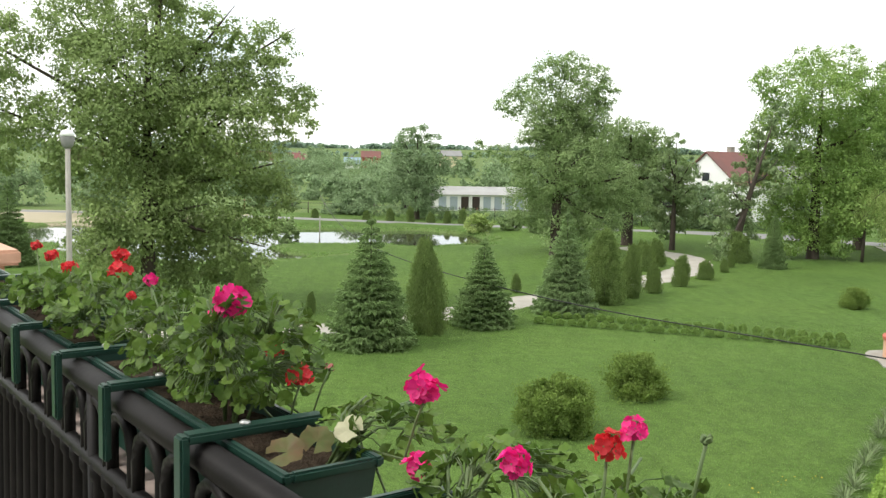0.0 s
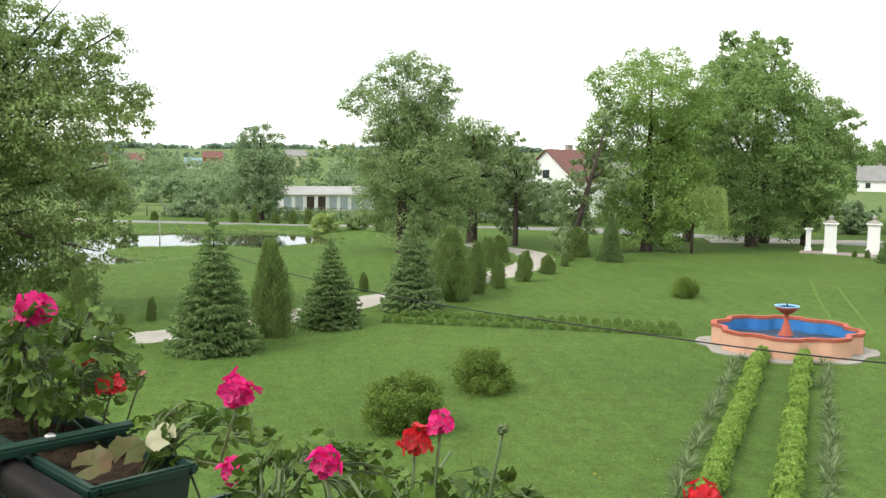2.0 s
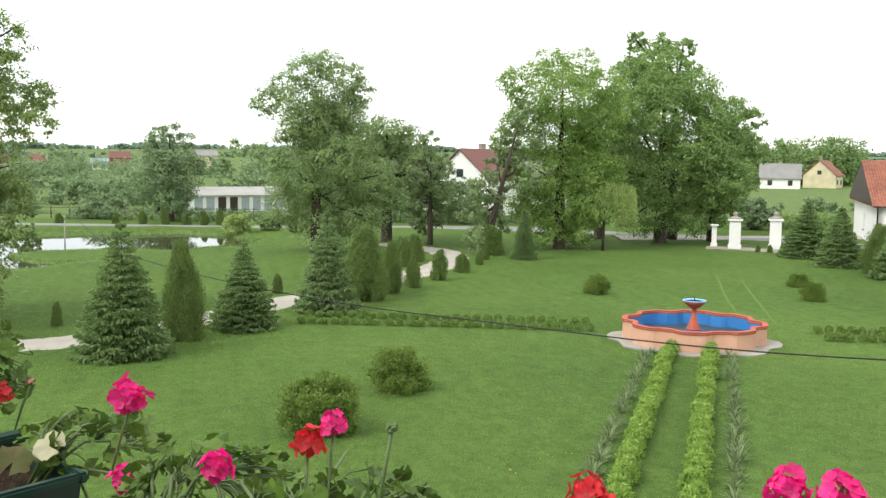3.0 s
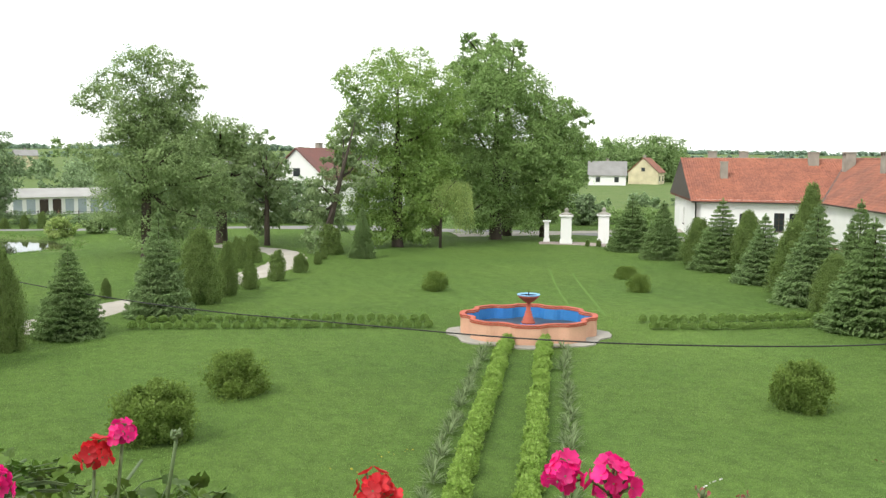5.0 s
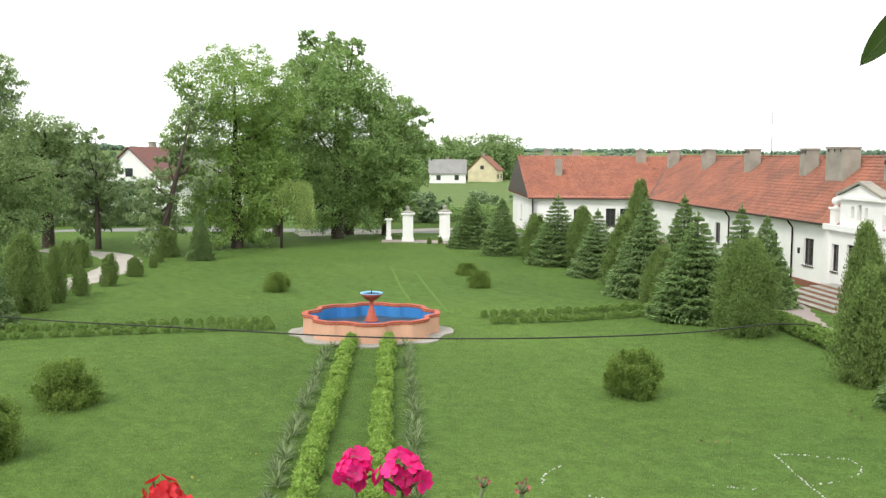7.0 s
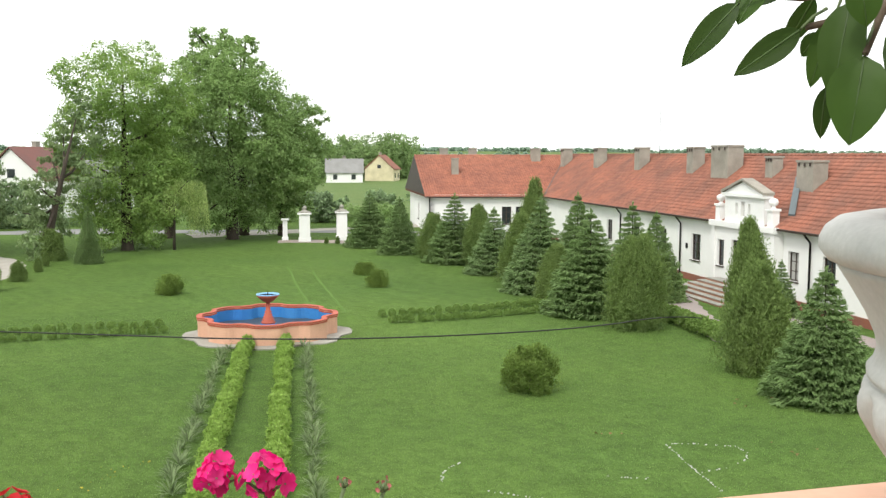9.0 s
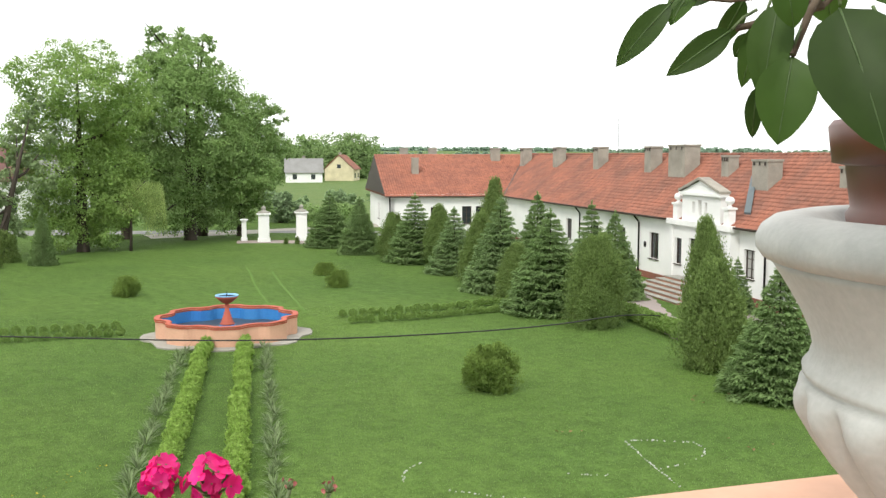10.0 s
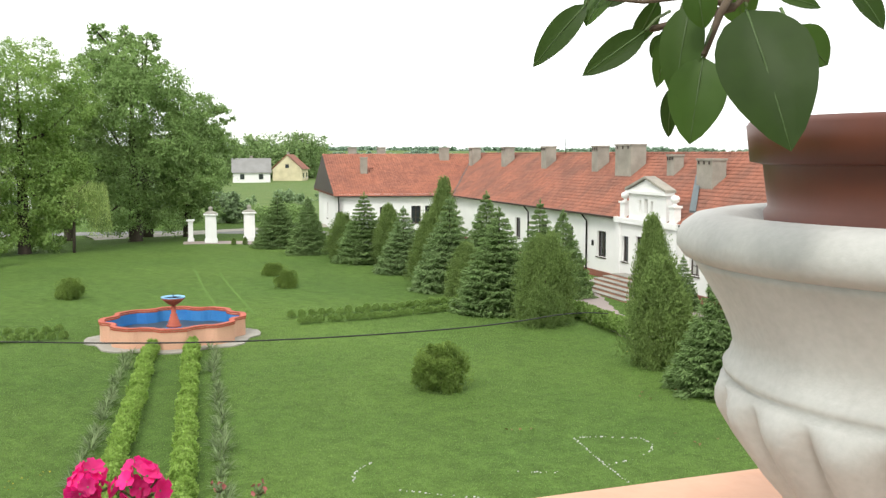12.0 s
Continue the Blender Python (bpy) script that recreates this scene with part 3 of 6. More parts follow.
def window(place, s0, s1, z0, z1, parent, muntins=(1, 2), curtain=False, name="window"):
    """A dark wooden casement set back in its opening, with panes, bars and a sill."""
    w = part(name, slab(place, s0, s1, 0.22, 0.25, z0, z1), M_WOOD_AND_SHADE, parent)
    fr = 0.07
    for a, b, c, d, nm in ((s0, s1, z0, z0 + fr, "rail"), (s0, s1, z1 - fr, z1, "rail"), (s0, s0 + fr, z0, z1, "stile"), (s1 - fr, s1, z0, z1, "stile")):
        part(nm, slab(place, a, b, 0.13, 0.22, c, d), M_WOOD_AND_SHADE, w)
    for k in range(1, muntins[0] + 1):
        x = s0 + (s1 - s0) * k / (muntins[0] + 1)
        part("glazing_bar", slab(place, x - 0.035, x + 0.035, 0.15, 0.215, z0 + fr, z1 - fr), M_WOOD_AND_SHADE, w)
    for k in range(1, muntins[1] + 1):
        z = z0 + (z1 - z0) * k / (muntins[1] + 1)
        part("glazing_bar", slab(place, s0 + fr, s1 - fr, 0.16, 0.21, z - 0.02, z + 0.02), M_WOOD_AND_SHADE, w)
    part("pane", slab(place, s0 + fr, s1 - fr, 0.185, 0.195, z0 + fr, z1 - fr), M_CURTAIN if curtain else M_GLASS, w)
    part("sill", slab(place, s0 - 0.06, s1 + 0.06, -0.08, 0.12, z0 - 0.06, z0 - 0.003), M_WOOD_AND_SHADE, w)
    return w


EAVE, RIDGE, HALF = 3.74, 7.44, 4.7
house = thing("manor_wing", (0, 0, 0), "long white plastered house with an orange tiled roof", "house")
LONG = 58.0
lh = [(6.0, 7.1, .85, 2.45), (10.6, 11.7, .85, 2.45), (15.2, 16.3, .85, 2.45), (20.4, 21.5, .85, 2.45), (25.0, 26.1, .85, 2.48), (29.83, 31.1, 0.8, 2.48), (41.1, 42.1, 0.88, 2.42), (44.2, 45.3, 0.88, 2.42), (48.6, 49.7, .88, 2.42)]
part("wall", pierced_wall(at_wall, LONG, -1.2, EAVE, 0.5, lh), M_WHITEWALL, house)
for k, h in enumerate(lh):
    window(at_wall, *h, house, curtain=k == 6)
part("wall", slab(at_wall, -9.0, LONG, 2 * HALF - 0.5, 2 * HALF, -1.2, EAVE), M_WHITEWALL, house)
part("wall", slab(at_wall, LONG, LONG + 0.5, 0, 2 * HALF, -1.2, EAVE), M_WHITEWALL, house)
# Added dark sheet behind the windows: room shade put into its colour.
part("room_shade", slab(at_wall, 0.3, LONG - 0.2, 2.0, 2.1, -1.0, EAVE - 0.1), M_WOOD_AND_SHADE, house, "dark sheet standing in for unlit room depth")
part("plinth", slab(at_wall, 0, 33.4, -0.06, -0.003, -1.2, -0.12), M_PLINTH, house, "brick red painted plinth")
part("plinth", slab(at_wall, 40.7, LONG, -0.06, -0.003, -1.2, -0.08), M_PLINTH, house, "brick red painted plinth")
part("cornice", slab(at_wall, 0.2, 33.4, -0.16, -0.003, 3.30, 3.50), M_WHITEWALL, house)
part("cornice", slab(at_wall, 40.7, LONG, -0.16, -0.003, 3.30, 3.50), M_WHITEWALL, house)


def roof_solid(place, s0, s1, v0, vm, v1, zl, zr, hip0=0.0):
    bm = bmesh.new()
    a = [bm.verts.new(place(s, v, z)) for s in (s0, s1) for v, z in ((v0, zl), (vm, zr), (v1, zl))]
    for f in ((0, 1, 4, 3), (1, 2, 5, 4), (0, 3, 5, 2), (0, 2, 1), (3, 4, 5)):
        bm.faces.new([a[i] for i in f])
    bmesh.ops.recalc_face_normals(bm, faces=bm.faces)
    return bm


OV = 0.42
zl = EAVE - OV * (RIDGE - EAVE) / HALF + 0.12
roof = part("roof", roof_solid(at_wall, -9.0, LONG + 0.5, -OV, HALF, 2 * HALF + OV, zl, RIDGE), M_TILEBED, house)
pA, pB, pC = at_wall(-9.0, -OV, zl), at_wall(LONG + 0.5, -OV, zl), at_wall(-9.0, HALF, RIDGE)
tl = link_mesh("roof_tile", roof_tiles("roof_tile", pA, pB - pA, pC - pA, M_TILE, 3), M_TILE, house, "overlapping orange clay tiles")
tl["kind"] = "stuff"
bm = bmesh.new()
for k in range(int((LONG + 8) / 0.42)):
    s = -7.5 + k * 0.42
    add_tube(bm, [at_wall(s, HALF, RIDGE + 0.0), at_wall(s + 0.46, HALF, RIDGE + 0.02 + 0.02 * (k % 2))], [0.14, 0.125], 6)
rt = part("ridge_tile", bm, M_TILE, house, "half-round clay ridge tiles")
rt["kind"] = "stuff"
part("gutter", slab(at_wall, 0.0, 33.5, -OV - 0.12, -OV, zl - 0.06, zl + 0.06), M_WOOD_AND_SHADE, house)
part("gutter", slab(at_wall, 40.6, LONG, -OV - 0.12, -OV, zl - 0.06, zl + 0.06), M_WOOD_AND_SHADE, house)
for s in (18.15, 28.4, 43.2):
    bm = bmesh.new()
    add_tube(bm, [at_wall(s, -OV - 0.06, zl - 0.02), at_wall(s, -0.3, zl - 0.25), at_wall(s, -0.09, zl - 0.5), at_wall(s, -0.09, -0.9)], [0.055] * 4, 8)
    part("downpipe", bm, M_BLACKMETAL, house, "black painted downpipe")


def chimney(s, v, half, zt, zb, depth=0.35):
    c = part("chimney", slab(at_wall, s - half, s + half, v - depth, v + depth, zb, zt - 0.12), M_CHIMNEY, house, "grey rendered chimney")
    part("cap", slab(at_wall, s - half - 0.05, s + half + 0.05, v - depth - 0.05, v + depth + 0.05, zt - 0.12, zt), M_CHIMNEY, c)
    # Three dark slips on the face stand in for shade inside the flue openings.
    for k in range(3):
        x = s - half + (k + 0.5) * half * 2 / 3
        part("flue_shade", slab(at_wall, x - 0.07, x + 0.07, v - depth - 0.056, v - depth - 0.04, zt - 0.34, zt - 0.15), M_WOOD_AND_SHADE, c)


for s, v, hf, zt, deep in ((-4.9, 3.55, 0.5, 8.1, 0.45), (4.3, 3.55, 0.5, 8.1, 0.45), (13.7, 3.5, 0.5, 8.08, 0.45), (23.3, 3.4, 0.5, 8.05, 0.45), (28.2, 3.2, 1.15, 8.12, 0.55),
                           (34.0, 3.2, 0.42, 7.42, 0.34), (39.1, 2.5, 0.8, 7.2, 0.45), (46.0, 2.9, 0.55, 6.9, 0.4)):
    chimney(s, v, hf, zt, 4.6, deep)
bm = bmesh.new()
add_tube(bm, [at_wall(14.6, 4.6, 7.5), at_wall(14.6, 4.6, 11.3)], [0.03, 0.015], 6)
part("aerial", bm, M_BLACKMETAL, house, "thin radio aerial")
bm = bmesh.new()
SL = (RIDGE - EAVE) / HALF
q = [bm.verts.new(at_wall(s, v, EAVE + v * SL + dz)) for dz in (0.0, 0.30) for s, v in ((40.3, 0.4), (40.95, 0.4), (37.6, 2.8), (37.0, 2.8))]
for f in ((0, 1, 2, 3), (7, 6, 5, 4), (0, 4, 5, 1), (1, 5, 6, 2), (2, 6, 7, 3), (3, 7, 4, 0)):
    bm.faces.new([q[i] for i in f])
bmesh.ops.recalc_face_normals(bm, faces=bm.faces)
part("flashing", bm, M_ZINC, house, "blue-grey zinc sheet over the roof")
part("meter_box", slab(at_wall, 27.15, 27.55, -0.14, -0.004, -0.09, 0.57), M_BLACKMETAL, house, "small black meter box")
part("vent", slab(at_wall, 29.1, 29.36, -0.05, -0.004, 1.45, 1.8), M_BLACKMETAL, house, "small dark wall vent")

# projecting bay with a pediment
def at_bay(s, v, z):
    return at_wall(s + 1.8, v - 0.45, z)


bay = part("entrance_bay", pierced_wall(at_bay, 38.8, -1.2, 3.62, 0.44, [(32.38, 33.16, .93, 2.49), (34.05, 35.4, 0.35, 2.6), (36.7, 37.4, .83, 2.45)], 31.75), M_WHITEWALL, house, "white entrance bay")
window(at_bay, 32.38, 33.16, .93, 2.49, house, (0, 2))
window(at_bay, 36.7, 37.4, .83, 2.45, house, (0, 2))
window(at_bay, 34.05, 35.4, 0.35, 2.6, house, (1, 2), name="door")
part("cornice", slab(at_bay, 31.6, 38.95, -0.22, 0.5, 3.30, 3.62), M_WHITEWALL, house)
part("parapet", pierced_wall(at_bay, 37.5, 3.62, 5.12, 0.4, [(34.35, 34.65, 4.1, 4.75), (35.0, 35.4, 4.0, 4.85), (35.75, 36.05, 4.1, 4.75)], 33.15), M_WHITEWALL, house)
part("niche", slab(at_bay, 34.2, 36.2, 0.2, 0.35, 3.9, 4.95), M_CHIMNEY, house)
part("cornice", slab(at_bay, 33.0, 37.65, -0.18, 0.45, 5.12, 5.3), M_WHITEWALL, house)
bm = bmesh.new()
tri = [(33.05, 5.3), (37.6, 5.3), (35.32, 5.98)]
fr = [bm.verts.new(at_bay(s, -0.05, z)) for s, z in tri]
bk = [bm.verts.new(at_bay(s, 0.45, z)) for s, z in tri]
bm.faces.new(fr), bm.faces.new(bk[::-1])
for i in range(3):
    bm.faces.new((fr[i], bk[i], bk[(i + 1) % 3], fr[(i + 1) % 3]))
bmesh.ops.recalc_face_normals(bm, faces=bm.faces)
part("pediment", bm, M_WHITEWALL, house)
for a, b in (((32.95, 5.3), (35.32, 6.04)), ((37.7, 5.3), (35.32, 6.04))):
    bm = bmesh.new()
    q = [bm.verts.new(at_bay(s, v, z + dz)) for v in (-0.2, 0.5) for (s, z), dz in ((a, 0), (b, 0), (b, 0.14), (a, 0.14))]
    for f in ((0, 1, 2, 3), (7, 6, 5, 4), (0, 4, 5, 1), (3, 2, 6, 7), (0, 3, 7, 4), (1, 5, 6, 2)):
        bm.faces.new([q[i] for i in f])
    bmesh.ops.recalc_face_normals(bm, faces=bm.faces)
    part("raking_cornice", bm, M_CHIMNEY, house)
for s in (32.4, 38.2):
    p = part("pedestal", slab(at_bay, s - 0.27, s + 0.27, -0.06, 0.36, 3.62, 4.48), M_WHITEWALL, house)
    part("cap", slab(at_bay, s - 0.34, s + 0.34, -0.13, 0.43, 4.48, 4.60), M_WHITEWALL, p)
    bm = lathe([(0.22, 0), (0.1, 0.08), (0.1, 0.14), (0.22, 0.22), (0.27, 0.36), (0.22, 0.5), (0.05, 0.58)], 16)
    bmesh.ops.translate(bm, vec=at_bay(s, 0.15, 4.60), verts=bm.verts)
    part("finial", bm, M_WHITEWALL, p)
for s in (31.95, 38.6):
    part("pilaster", slab(at_bay, s - 0.2, s + 0.2, -0.1, -0.003, -1.2, 3.3), M_WHITEWALL, house)

# steps before the door, each with a red edge
M_STEP = material("salmon painted step", (0.52, 0.27, 0.18), (0.44, 0.24, 0.17), scale=1.5, fine=14, rough=0.85)
steps = thing("entrance_steps", (0, 0, 0), "broad entrance steps with salmon and white treads", "steps")
for k in range(6):
    d = 0.6 + (5 - k) * 0.46
    part("step", slab(at_bay, 33.0 - (5 - k) * 0.3, 37.4 + (5 - k) * 0.3, -d - 0.35, -0.12, -0.8 if k == 0 else -0.56 + k * 0.14, -0.56 + (k + 1) * 0.14 - 0.03), M_STEP, steps)
    part("tread", slab(at_bay, 32.97 - (5 - k) * 0.3, 37.43 + (5 - k) * 0.3, -d - 0.38, -0.115, -0.56 + (k + 1) * 0.14 - 0.03, -0.56 + (k + 1) * 0.14), M_CONCRETE, steps)
ribbon("pavement", [at_wall(31, -2.2, 0).xy, at_wall(34, -3.6, 0).xy, at_wall(38, -5.0, 0).xy, at_wall(42, -6.3, 0).xy, at_wall(46, -7.4, 0).xy, at_wall(52, -8.4, 0).xy], 3.0, M_PAVER, "worn pinkish paved forecourt", "pavement", z=0.05)
ribbon("pavement", [at_wall(31, -2.6, 0).xy, at_wall(45, -2.0, 0).xy, at_wall(56, -2.0, 0).xy], 1.6, M_PAVER, "worn pinkish paved walk along the house", "pavement", z=0.045)

# ---- the cross wing ----
wing = thing("cross_wing", (0, 0, 0), "white plastered cross wing with an orange tiled gable roof", "house")
WL, WD = 11.0, 18.0
wh = [(2.1, 2.95, 0.95, 2.6), (3.35, 4.25, 0.95, 2.6), (6.5, 7.2, 0.95, 2.5)]
part("wall", pierced_wall(at_wing, WL, -1.2, EAVE, 0.4, wh), M_WHITEWALL, wing)
for h in wh:
    window(at_wing, *h, wing)
# Same dark stand-in for the wing's unlit rooms, not a real partition.
part("room_shade", slab(at_wing, 0.2, WL - 0.6, 1.6, 1.7, -1.0, EAVE - 0.1), M_WOOD_AND_SHADE, wing, "dark sheet standing in for unlit room depth")


def at_gable(s, v, z):
    p = CORNER + WING_A * (WL - v) + WING_B * (s - 0.003)
    return Vector((p.x, p.y, z))


part("wall", pierced_wall(at_gable, WD, -1.2, EAVE, 0.4, [(9.0, 10.2, 0.9, 2.5)], 0.003), M_WHITEWALL, wing)
window(at_gable, 9.0, 10.2, 0.9, 2.5, wing)
part("plinth", slab(at_gable, 0, WD, -0.06, -0.003, -1.2, -0.2), M_PLINTH, wing, "brick red painted plinth")
part("cornice", slab(at_wing, 0.2, WL + 0.15, -0.16, -0.003, 3.30, 3.50), M_WHITEWALL, wing)
WO = 0.4
zw = EAVE - WO * (RIDGE - EAVE) / (WD / 2) - 0.06
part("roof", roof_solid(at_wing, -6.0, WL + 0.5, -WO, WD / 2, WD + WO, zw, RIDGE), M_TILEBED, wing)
qA, qB, qC = at_wing(-6.0, -WO, zw), at_wing(WL + 0.55, -WO, zw), at_wing(-6.0, WD / 2, RIDGE)
wt = link_mesh("roof_tile", roof_tiles("roof_tile", qA, qB - qA, qC - qA, M_WINGTILE, 5), M_WINGTILE, wing, "overlapping orange clay tiles")
wt["kind"] = "stuff"
bm = bmesh.new()
gz = [bm.verts.new(at_gable(s, v, z)) for v in (-0.52, -0.56) for s, z in ((-0.1, EAVE), (WD + 0.1, EAVE), (WD / 2, RIDGE - 0.1))]
for f in ((0, 1, 2), (5, 4, 3), (0, 3, 4, 1), (1, 4, 5, 2), (2, 5, 3, 0)):
    bm.faces.new([gz[i] for i in f])
bmesh.ops.recalc_face_normals(bm, faces=bm.faces)
part("gable_boarding", bm, M_WOOD_AND_SHADE, wing, "dark boarded gable")
bm = bmesh.new()
add_tube(bm, [at_wing(WL + 0.1, -WO - 0.06, zw), at_wing(WL + 0.1, -0.35, zw - 0.3), at_wing(WL + 0.06, -0.1, zw - 0.6), at_wing(WL + 0.06, -0.1, -0.5)], [0.06] * 4, 8)
part("downpipe", bm, M_BLACKMETAL, wing, "black painted downpipe")
part("gutter", slab(at_wing, -0.2, WL + 0.5, -WO - 0.12, -WO, zw - 0.06, zw + 0.06), M_WOOD_AND_SHADE, wing)
for s, v, zt, hf in ((8.3, 10.4, 8.15, 0.4), (5.3, 10.4, 8.15, 0.4), (8.0, 4.6, 7.15, 0.32), (-0.6, 7.6, 8.1, 0.45)):
    c = part("chimney", slab(at_wing, s - hf, s + hf, v - 0.3, v + 0.3, 5.0, zt - 0.12), M_CHIMNEY, wing, "grey rendered chimney")
    part("cap", slab(at_wing, s - hf - 0.05, s + hf + 0.05, v - 0.35, v + 0.35, zt - 0.12, zt), M_CHIMNEY, c)


# grey sheet-metal valley where the two roofs meet
up_main = (pB - pA).cross(pC - pA).normalized()
up_wing = (qB - qA).cross(qC - qA).normalized()
run = up_main.cross(up_wing)
run = run * (1 if run.z > 0 else -1) / abs(run.z)
# foot of the valley: on both planes, at the eave's height
rows3 = Matrix((up_main, up_wing, Vector((0, 0, 1))))
foot = rows3.inverted() @ Vector((up_main.dot(pA), up_wing.dot(qA), zl + 0.05))
head = foot + run * (RIDGE - foot.z)
bm = bmesh.new()
for nrm, other in ((up_main, up_wing), (up_wing, up_main)):
    n = nrm if nrm.z > 0 else -nrm
    side = n.cross(run).normalized()
    o = other if other.z > 0 else -other
    if side.dot(o) > 0:
        side = -side
    q = [bm.verts.new(p + n * 0.10 + d) for p in (foot, head) for d in (Vector((0, 0, 0)), side * 0.42)]
    q2 = [bm.verts.new(v.co + n * 0.02) for v in q]
    for f in ((q[0], q[1], q[3], q[2]), (q2[0], q2[2], q2[3], q2[1]), (q[1], q[3], q2[3], q2[1]), (q[0], q[2], q2[2], q2[0])):
        bm.faces.new(f)
bmesh.ops.recalc_face_normals(bm, faces=bm.faces)
part("valley_flashing", bm, M_VALLEY, house, "dull grey sheet-metal roof valley")


# ---- the fountain ----
def make_fountain(cx, cy, rz):
    f = thing("fountain", (cx, cy, 0), "lobed peach and coral fountain basin, blue inside", "fountain", rz=rz)

    def outline(off, n=144):
        pts = []
        for k in range(n):
            a = k * math.tau / n
            # eight shallow lobes with short hollow shoulders between them
            r = 2.73 + 0.15 * math.tanh(2.6 * (math.cos(8 * a) + 0.35))
            pts.append(((r + off) * math.cos(a), (r + off) * math.sin(a)))
        return pts

    def ring(o0, o1, z0, z1):
        bm = bmesh.new()
        q = [[bm.verts.new((x, y, z)) for x, y in outline(o)] for o, z in ((o1, z0), (o1, z1), (o0, z1), (o0, z0))]
        n = len(q[0])
        for a, b in ((0, 1), (1, 2), (2, 3), (3, 0)):
            for i in range(n):
                bm.faces.new((q[a][i], q[a][(i + 1) % n], q[b][(i + 1) % n], q[b][i]))
        bmesh.ops.recalc_face_normals(bm, faces=bm.faces)
        return bm

    part("apron", extrude_poly([(1.17 * x, 1.17 * y) for x, y in outline(0.12, 36)], -0.2, 0.05), M_CONCRETE, f, "cracked concrete apron")
    part("basin_wall", ring(-0.13, 0.0, 0.0, 0.72), M_PEACH, f)
    part("basin_lining", ring(-0.165, -0.134, 0.02, 0.715), M_POOLBLUE, f, "bright blue painted lining")
    part("coping", ring(-0.18, 0.03, 0.72, 0.765), M_CORAL, f, "coral red coping")
    part("coping_roll", ring(-0.15, 0.005, 0.765, 0.80), M_PEACH, f)
    part("coping_roll", ring(-0.185, 0.045, 0.80, 0.85), M_CORAL, f)
    part("basin_floor", extrude_poly(outline(-0.163), 0.02, 0.10), M_POOLBLUE, f)
    part("water", extrude_poly(outline(-0.162), 0.10, 0.25), M_MURK, f, "shallow dirty water")
    part("plinth", lathe([(0.33, 0.1), (0.33, 0.42), (0.30, 0.45)], 8), M_POOLBLUE, f, "blue painted plinth")
    part("stem", lathe([(0.30, 0.45), (0.30, 0.52), (0.22, 0.54), (0.26, 0.62), (0.18, 0.64), (0.215, 0.73), (0.15, 0.75), (0.18, 0.84), (0.12, 0.86), (0.15, 0.95), (0.10, 0.98), (0.09, 1.2), (0.085, 1.32), (0.13, 1.36)], 24), M_CORAL, f)
    part("bowl", lathe([(0.12, 1.34), (0.2, 1.38), (0.33, 1.48), (0.46, 1.60), (0.47, 1.64)], 32), M_CORAL, f)
    part("bowl_rim", lathe([(0.47, 1.64), (0.49, 1.66), (0.48, 1.69), (0.43, 1.69), (0.36, 1.60), (0.02, 1.585)], 32), M_PALEBLUE, f, "pale blue painted bowl")
    bm = bmesh.new()
    add_tube(bm, [(0, 0, 1.58), (0, 0, 1.82)], [0.025, 0.018], 8)
    part("nozzle", bm, M_BLACKMETAL, f)


make_fountain(19.8, 36.2, 61)


# ---- gate posts ----
def gate_post(x, y, w, h, finial):
    g = thing("gate_post", (x, y, 0), "white plastered square gate post with a grey cap", "gate post", "posts of the driveway gate", rz=-31)
    part("shaft", block(-w / 2, w / 2, -w / 2, w / 2, -0.2, h, 0.02), M_WHITEWALL, g)
    part("base", block(-w / 2 - .07, w / 2 + .07, -w / 2 - .07, w / 2 + .07, -0.2, 0.35, 0.02), M_WHITEWALL, g)
    part("cap", block(-w / 2 - .14, w / 2 + .14, -w / 2 - .14, w / 2 + .14, h, h + .14, 0.03), M_WHITEWALL, g)
    if finial:
        bm = lathe([(w * .62, 0), (w * .5, .12), (w * .2, .22), (w * .16, .3), (w * .22, .36), (w * .2, .5), (w * .05, .62)], 14)
        bmesh.ops.translate(bm, vec=(0, 0, h + .14), verts=bm.verts)
        part("finial", bm, M_CONCRETE, g, "weathered stone urn finial")


gate_post(42.3, 74.2, 0.4, 1.8, False)
gate_post(43.3, 72.6, 0.92, 2.35, True)
gate_post(46.9, 72.3, 0.92, 2.35, True)


# ---- conifers and shrubs ----
SPRUCE_A, SPRUCE_B, SPRUCE_C = spruce_mesh("crown", 11, M_SPRUCE), spruce_mesh("crown", 12, M_BLUESPRUCE), spruce_mesh("crown", 13, M_SPRUCE, rows=20)
THUJA_A, THUJA_B = bush_mesh("crown", 21, M_THUJA, 34000, 0.78, 0.24, 0.027), bush_mesh("crown", 22, M_THUJA, 40000, 0.42, 0.22, 0.022)
THUJA_S = bush_mesh("crown", 23, M_THUJA, 7500, 0.55, 0.14, 0.05)
SHRUB_A, SHRUB_B = bush_mesh("crown", 31, M_GOLDBUSH, 16000, 0.12, 0.24, 0.042, 1.1), bush_mesh("crown", 32, M_GOLDBUSH, 15000, 0.15, 0.45, 0.044, 1.1)
BOX_A, BOX_B = ball_mesh("crown", 41, M_BOX), ball_mesh("crown", 42, M_BOX)
BRIGHT_A, BRIGHT_B = bush_mesh("crown", 43, M_BRIGHTBOX, 1600, 0.0, 0.10, 0.12, 0.5), bush_mesh("crown", 44, M_BRIGHTBOX, 1600, 0.0, 0.14, 0.12, 0.5)


def stem_mesh():
    bm = bmesh.new()
    add_tube(bm, [(0, 0, -0.06), (0, 0, 0.3), (0.003, 0, 0.9)], [0.022, 0.017, 0.004], 7)
    me = bpy.data.meshes.new("trunk")
    bm.to_mesh(me)
    bm.free()
    me.materials.append(M_BARK)
    return me


STEM = stem_mesh()
